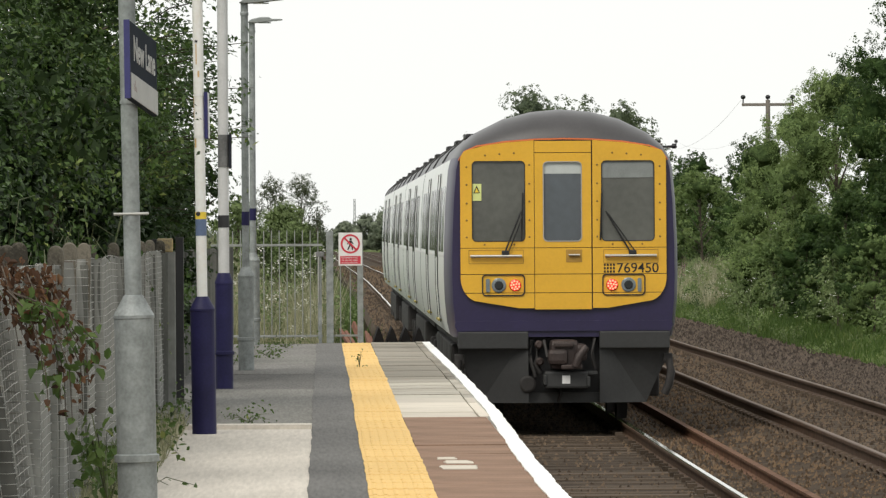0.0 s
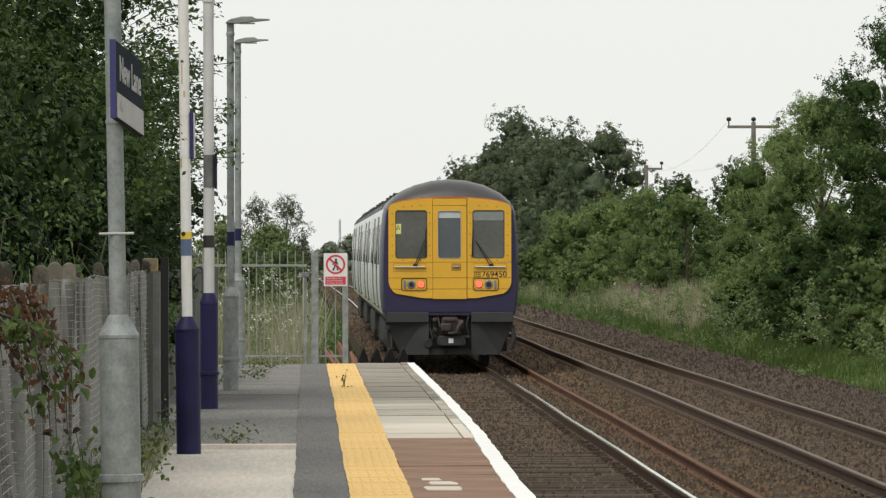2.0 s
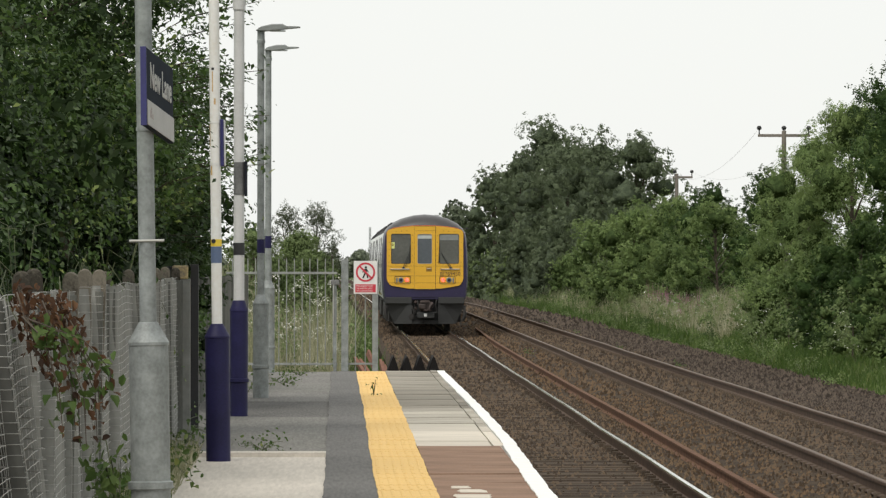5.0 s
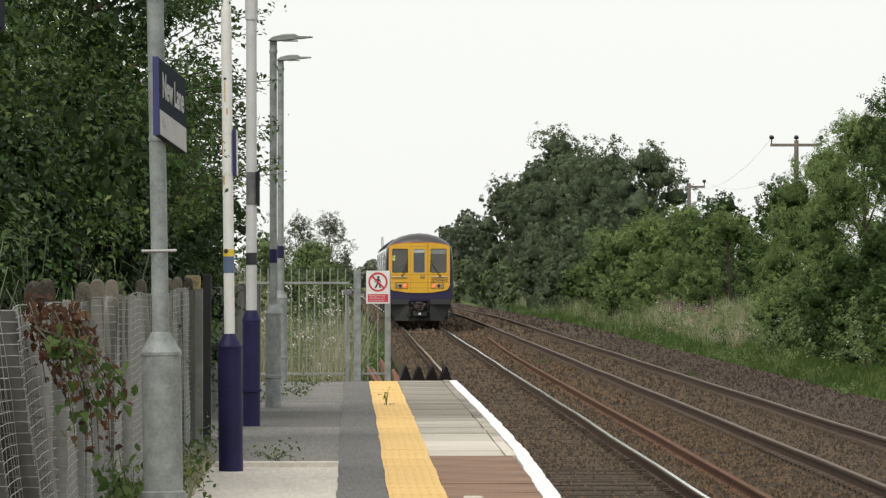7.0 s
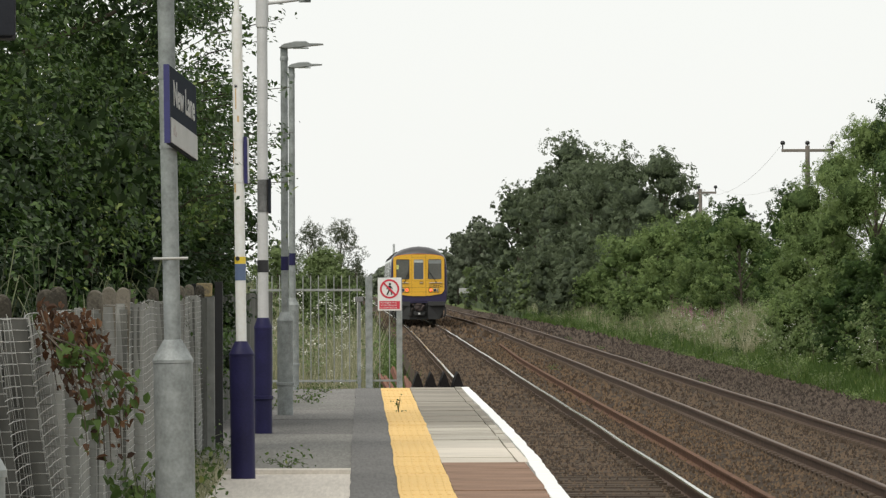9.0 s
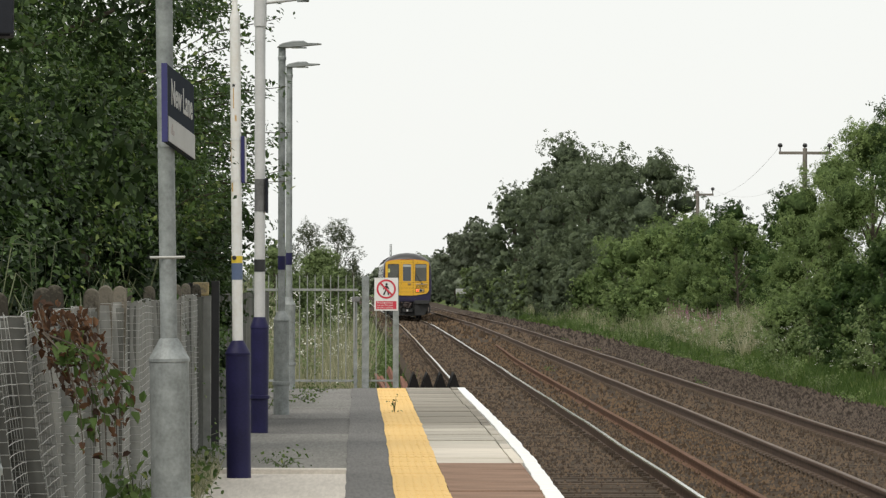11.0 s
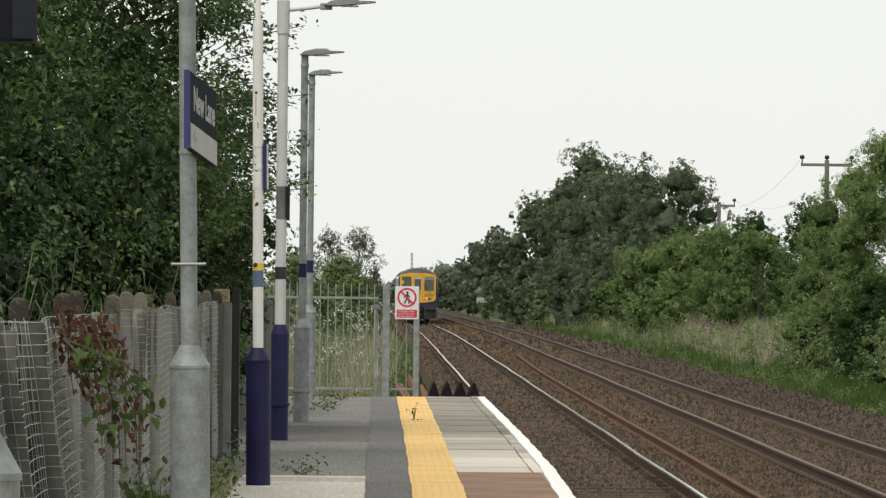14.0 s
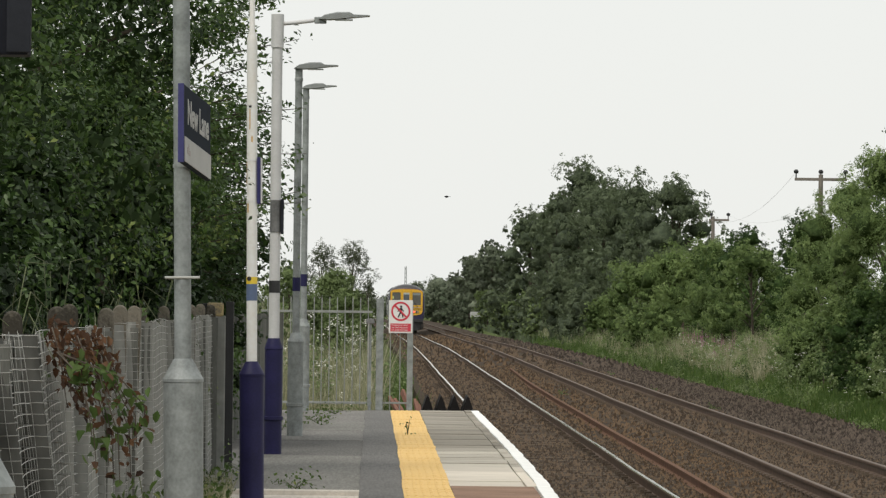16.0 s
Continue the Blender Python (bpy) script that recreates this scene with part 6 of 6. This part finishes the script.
            lathe(bm, [(r, 0), (r, 0.008), (r * 0.85, 0.014)], seg, Matrix.Translation((s * x, y + 0.01, z)) @ Matrix.Rotation(radians(90), 4, "X"))
            part(name, bm, m, cl, lab)
        disc("tail_lamp", 0.572, 1.632, 0.070, M["lamp_red_body"], "red tail lamp")
        for k in range(12):
            a = 2 * math.pi * k / 9 if k < 9 else 2 * math.pi * (k - 9) / 3 + 0.3
            r = 0.048 if k < 9 else 0.019
            disc("light_point", 0.572 + r * math.cos(a), 1.632 + r * math.sin(a), 0.0125, M["lamp_red"], "", -0.044, 8)
        disc("headlamp", 0.765, 1.632, 0.086, M["lamp_clear"], "unlit headlamp")
        disc("headlamp_reflector", 0.765, 1.632, 0.052, M["train_glass"], "", -0.044)
        bm = bmesh.new()
        mx0, mx1 = sorted((s * 0.872, s * 0.918))
        slab_xz(bm, rounded(mx0, mx1, 1.55, 1.71, 0.015), -0.036, -0.016)
        part("marker_lamp", bm, M["lamp_clear"], cl)
        # wiper: two arms and a blade
        bm = bmesh.new()
        fx = -0.70 if s < 0 else 0.80
        tx = -0.50 if s < 0 else 0.50
        tube(bm, [(fx, -0.045, 2.0), (tx + 0.0, -0.06, 2.5)], 0.010, 6)
        tube(bm, [(fx + 0.05, -0.045, 2.02), (tx + 0.03, -0.06, 2.47)], 0.007, 6)
        box(bm, fx - 0.03, fx + 0.06, -0.06, -0.015, 1.98, 2.04, 0.01)
        wiper = part("wiper", bm, M["train_black"], cab, "black wiper")
        bm = bmesh.new()
        bx = -0.475 if s < 0 else 0.455
        tube(bm, [(bx - 0.02, -0.035, 2.16), (bx, -0.035, 2.72)], 0.010, 6)
        part("blade", bm, M["train_black"], wiper)

    corner(-1), corner(1)
    # gangway door
    win = rounded(-0.235, 0.215, 2.15, 3.085, 0.05)
    outer = [((-0.338 if x < 0 else 0.330), (3.19 if z > 2.6 else 2.075)) for x, z in win]
    bm = bmesh.new()
    frame_xz(bm, outer, win, -0.022, 0.03)
    bmesh.ops.remove_doubles(bm, verts=bm.verts[:], dist=0.0005)
    door = part("gangway_door", bm, M["train_yellow"], cab, "yellow end door with a tall window")
    for z0, z1 in ((3.198, 3.332), (1.765, 2.068), (1.545, 1.757), (1.345, 1.537)):
        bm = bmesh.new()
        slab_xz(bm, [(-0.338, z0), (0.33, z0), (0.33, z1), (-0.338, z1)], -0.022, 0.03)
        part("panel", bm, M["train_yellow"], door)
    bm = bmesh.new()
    slab_xz(bm, rounded(-0.232, 0.212, 2.153, 3.082, 0.05), 0.0, 0.008)
    part("pane", bm, M["cab_glass_blue"], door, "blue-grey window")
    bm = bmesh.new()
    frame_xz(bm, rounded(-0.241, 0.221, 2.144, 3.091, 0.055), rounded(-0.229, 0.209, 2.156, 3.079, 0.045), -0.028, -0.016)
    part("window_seal", bm, M["rail_steel"], door)
    bm = bmesh.new()
    box(bm, -0.23, 0.21, -0.003, -0.0005, 2.945, 3.075)
    part("blind", bm, M["blind"], door, "pale blind")
    bm = bmesh.new()
    box(bm, 0.46, 1.06, -0.003, -0.0005, 2.90, 3.08)
    box(bm, 0.47, 1.03, -0.006, -0.003, 2.895, 2.91)
    part("blind", bm, M["blind_grey"], cab, "pale sun blind")
    bm = bmesh.new()
    box(bm, 0.03, 0.22, -0.026, -0.0225, 1.90, 2.05, 0.003)
    part("handle_recess", bm, M["train_seam"], door)
    bm = bmesh.new()
    tube(bm, [(0.06, -0.045, 1.985), (0.19, -0.045, 1.985)], 0.012, 8)
    part("handle", bm, M["rail_steel"], door)
    bm = bmesh.new()
    box(bm, -1.075, -0.965, -0.008, -0.004, 2.63, 2.83)
    st = part("warning_sticker", bm, M["sticker_yellow"], cab, "pale yellow hazard sticker")
    bm = bmesh.new()
    slab_xz(bm, [(-1.06, 2.72), (-0.98, 2.72), (-1.02, 2.81)], -0.011, -0.0085)
    part("triangle", bm, M["black"], st)
    bm = bmesh.new()
    slab_xz(bm, [(-1.043, 2.728), (-0.997, 2.728), (-1.02, 2.785)], -0.014, -0.0115)
    part("triangle_fill", bm, M["yellow_band"], st)
    lettering("unit_number", "769450", 0.165, M["train_black"], cab, pose(0.875, -0.0205, 1.825, 90), 0.49, 0.001)
    bm = bmesh.new()
    for i in range(4):
        for j in range(3):
            box(bm, 0.475 + i * 0.036, 0.497 + i * 0.036, -0.0215, -0.0185, 1.775 + j * 0.04, 1.80 + j * 0.04)
    part("horn_grille", bm, M["train_black"], cab, "black square of holes")
    # skirt, valance and coupler
    bm = bmesh.new()
    slab_xz(bm, [(-1.27, 1.21), (1.27, 1.21), (1.29, 1.16), (1.26, 1.09), (-1.26, 1.09), (-1.29, 1.16)], -0.004, 0.7)
    part("skirt", bm, M["train_purple"], cab)
    for s in (-1, 1):
        pts = [(s * 0.42, 1.08), (s * 1.26, 1.08), (s * 1.24, 0.80), (s * 1.10, 0.52), (s * 0.98, 0.24), (s * 0.42, 0.24)]
        bm = bmesh.new()
        front = [bm.verts.new((x, 0.02 + 0.42 * max(0.0, abs(x) - 0.42) * (1.1 - z), z)) for x, z in pts]
        back = [bm.verts.new((v.co.x, v.co.y + 0.05, v.co.z)) for v in front]
        bm.faces.new((front[0], front[1], front[2])), bm.faces.new((front[0], front[2], front[3])), bm.faces.new((front[0], front[3], front[4], front[5]))
        bm.faces.new(back[::-1])
        for i in range(6):
            bm.faces.new((front[i], back[i], back[(i + 1) % 6], front[(i + 1) % 6]))
        bmesh.ops.recalc_face_normals(bm, faces=bm.faces[:])
        box(bm, min(s * 0.42, s * 1.25), max(s * 0.42, s * 1.25), -0.01, 0.06, 0.88, 1.085, 0.015)
        part("valance", bm, M["valance"], cab, "dark grey snow-plough valance")
        bm = bmesh.new()
        tube(bm, [(s * 1.24, 0.12, 0.75), (s * 1.27, 0.10, 0.6), (s * 1.24, 0.10, 0.45), (s * 1.19, 0.12, 0.34)], 0.05, 8)
        box(bm, s * 1.23 - 0.06, s * 1.23 + 0.06, 0.1, 0.3, 0.7, 0.82, 0.02)
        part("hose", bm, M["train_under"], cab, "black jumper hose")
    bm = bmesh.new()
    slab_xz(bm, [(-0.42, 0.24), (0.42, 0.24), (0.42, 0.36), (-0.42, 0.36)], 0.10, 0.15)
    part("valance", bm, M["valance"], cab)
    bm = bmesh.new()
    box(bm, -0.42, 0.42, 0.22, 0.3, 0.3, 1.1)
    part("backing", bm, M["train_black"], cab)
    bm = bmesh.new()
    box(bm, -0.17, 0.16, -0.34, 0.2, 0.64, 0.99, 0.06)
    box(bm, -0.20, 0.03, -0.42, -0.1, 0.70, 0.88, 0.05)
    box(bm, -0.13, 0.10, -0.38, -0.1, 0.90, 0.965, 0.02)
    box(bm, 0.10, 0.26, -0.33, 0.1, 0.74, 0.94, 0.05)
    box(bm, -0.05, 0.20, -0.40, -0.1, 0.645, 0.70, 0.015)
    tube(bm, [(0.12, -0.40, 0.68), (0.16, -0.42, 0.8), (0.24, -0.36, 0.9)], 0.05, 8)
    coupler = part("coupler", bm, M["coupler"], cab, "rusty brown automatic coupler")
    bm = bmesh.new()
    box(bm, -0.24, 0.27, -0.30, 0.15, 0.42, 0.62, 0.025)
    box(bm, 0.20, 0.38, -0.28, 0.1, 0.58, 0.62, 0.008)
    box(bm, -0.255, -0.215, -0.32, 0.1, 0.46, 0.58, 0.012)
    box(bm, 0.255, 0.295, -0.32, 0.1, 0.44, 0.56, 0.012)
    part("electric_box", bm, M["valance"], coupler)
    for x, z in ((-0.30, 0.93), (-0.29, 0.73)):
        bm = bmesh.new()
        lathe(bm, [(0.045, 0), (0.052, 0.05), (0.03, 0.08)], 12, Matrix.Translation((x, -0.06, z)) @ Matrix.Rotation(radians(90), 4, "X"))
        part("pipe_cock", bm, M["coupler"], coupler)
    bm = bmesh.new()
    box(bm, 0.20, 0.225, -0.345, -0.33, 0.80, 0.90, 0.006)
    part("release_handle", bm, M["rail_steel"], coupler, "bright steel release handle")
    for pts in (((-0.38, 0.05, 0.98), (-0.40, -0.03, 0.75), (-0.34, -0.04, 0.55)), ((0.36, 0.05, 1.0), (0.33, -0.05, 0.82), (0.36, -0.02, 0.64)), ((-0.06, 0.0, 0.42), (-0.05, -0.16, 0.34), (-0.07, -0.05, 0.27))):
        part("hose", tube(bmesh.new(), list(pts), 0.022, 8), M["train_under"], coupler)
    bm = bmesh.new()
    box(bm, -0.035, 0.06, -0.306, -0.301, 0.475, 0.57)
    part("label_plate", bm, M["sign_white"], coupler)
    bm = bmesh.new()
    lathe(bm, [(0.09, 0), (0.10, 0.05), (0.075, 0.06)], 16, Matrix.Translation((-0.43, 0.06, 0.465)) @ Matrix.Rotation(radians(90), 4, "X"))
    tube(bm, [(-0.30, -0.02, 0.9), (-0.34, -0.05, 0.7), (-0.28, -0.04, 0.6)], 0.035, 8)
    tube(bm, [(-0.24, -0.1, 0.98), (-0.20, -0.25, 0.78)], 0.02, 6)
    part("brake_pipe", bm, M["train_under"], cab)
    for q in (-1.0, 1.0):
        part("buffer_box", box(bmesh.new(), q * 1.05 - 0.1, q * 1.05 + 0.1, 0.5, 1.2, 0.3, 0.9, 0.03), M["train_under"], cab)
    bm = bmesh.new()
    tube(bm, [(1.16, 0.5, 3.26), (1.33, 0.5, 3.27)], 0.012, 6)
    lathe(bm, [(0.02, -0.03), (0.035, 0), (0.02, 0.03)], 10, Matrix.Translation((1.34, 0.5, 3.27)))
    part("aerial", bm, M["train_black"], cab)


train = thing("train", "white and purple four-coach passenger train with a yellow end", "train")
for i in range(4):
    coach(train, 0.03 + i * 20.0, i == 0)
    if i:
        bm = bmesh.new()
        box(bm, -0.75, 0.75, i * 20.0 - 0.3, i * 20.0 + 0.1, 1.1, 3.2, 0.05)
        part("gangway", bm, M["train_black"], train)
cab_end(train)
train.matrix_basis = pose(2.84, 73.3, RAIL)


# ---- a bird that leaves the distant trees ----
BIRD = (
    (0, 12.739, 415.0, 3.000),
    (13, 12.739, 415.0, 3.000),
    (13.8, 12.139, 415.0, 6.119),
    (14.1, 11.339, 415.0, 7.319),
    (14.4, 10.539, 415.0, 7.719),
    (14.8, 9.697, 415.0, 7.977),
    (15, 9.083, 415.0, 8.024),
    (15.2, 8.518, 415.0, 8.062),
    (15.4, 7.614, 415.0, 8.097),
    (15.6, 6.899, 415.0, 8.330),
    (15.8, 5.925, 415.0, 8.411),
    (16, 4.803, 415.0, 8.262),
)

bird = thing("bird", "small dark bird in flight", "bird", "", pose(*BIRD[0][1:]))
bm = bmesh.new()
lathe(bm, [(0.012, -0.17), (0.045, -0.08), (0.055, 0.0), (0.045, 0.08), (0.02, 0.13), (0.006, 0.16)], 10, Matrix.Rotation(radians(-90), 4, "Y"))
part("body", bm, M["black"], bird)
bm = bmesh.new()
extrude_y(bm, [(0.14, -0.01), (0.27, -0.02), (0.27, 0.015), (0.14, 0.012)], -0.04, 0.04)
part("tail", bm, M["black"], bird)
wings = []
for side in (-1, 1):
    bm = bmesh.new()
    vs = [bm.verts.new((x, side * y, z)) for z in (-0.006, 0.006) for x, y in ((-0.06, 0.03), (-0.03, 0.16), (0.07, 0.33), (0.06, 0.16), (0.08, 0.03))]
    bm.faces.new(vs[:5]), bm.faces.new(vs[5:][::-1])
    for i in range(5):
        bm.faces.new((vs[i], vs[5 + i], vs[5 + (i + 1) % 5], vs[(i + 1) % 5]))
    bmesh.ops.recalc_face_normals(bm, faces=bm.faces[:])
    wings.append(part("wing", bm, M["black"], bird))


def motions():
    walk(bird, [(t, pose(x, y, z, 0, 0, 12)) for t, x, y, z in BIRD])
    beats = [0.0, 13.6] + [13.8 + 0.1 * i for i in range(23)]
    for side, wing in zip((-1, 1), wings):
        walk(wing, [(t, pose(0, 0, 0, side * (38 if i % 2 else -18), 0, 0)) for i, t in enumerate(beats)])
    walk(train, [(t, pose(2.84 + np.interp(t, [0, 4, 9, 12, 15, 16], [0, -0.06, -0.12, -0.14, -0.28, -0.32]), 73.3 + 24.8 * t, RAIL + bend_z(73.3 + 24.8 * t))) for t in (0.5 * i for i in range(33))])


motions()
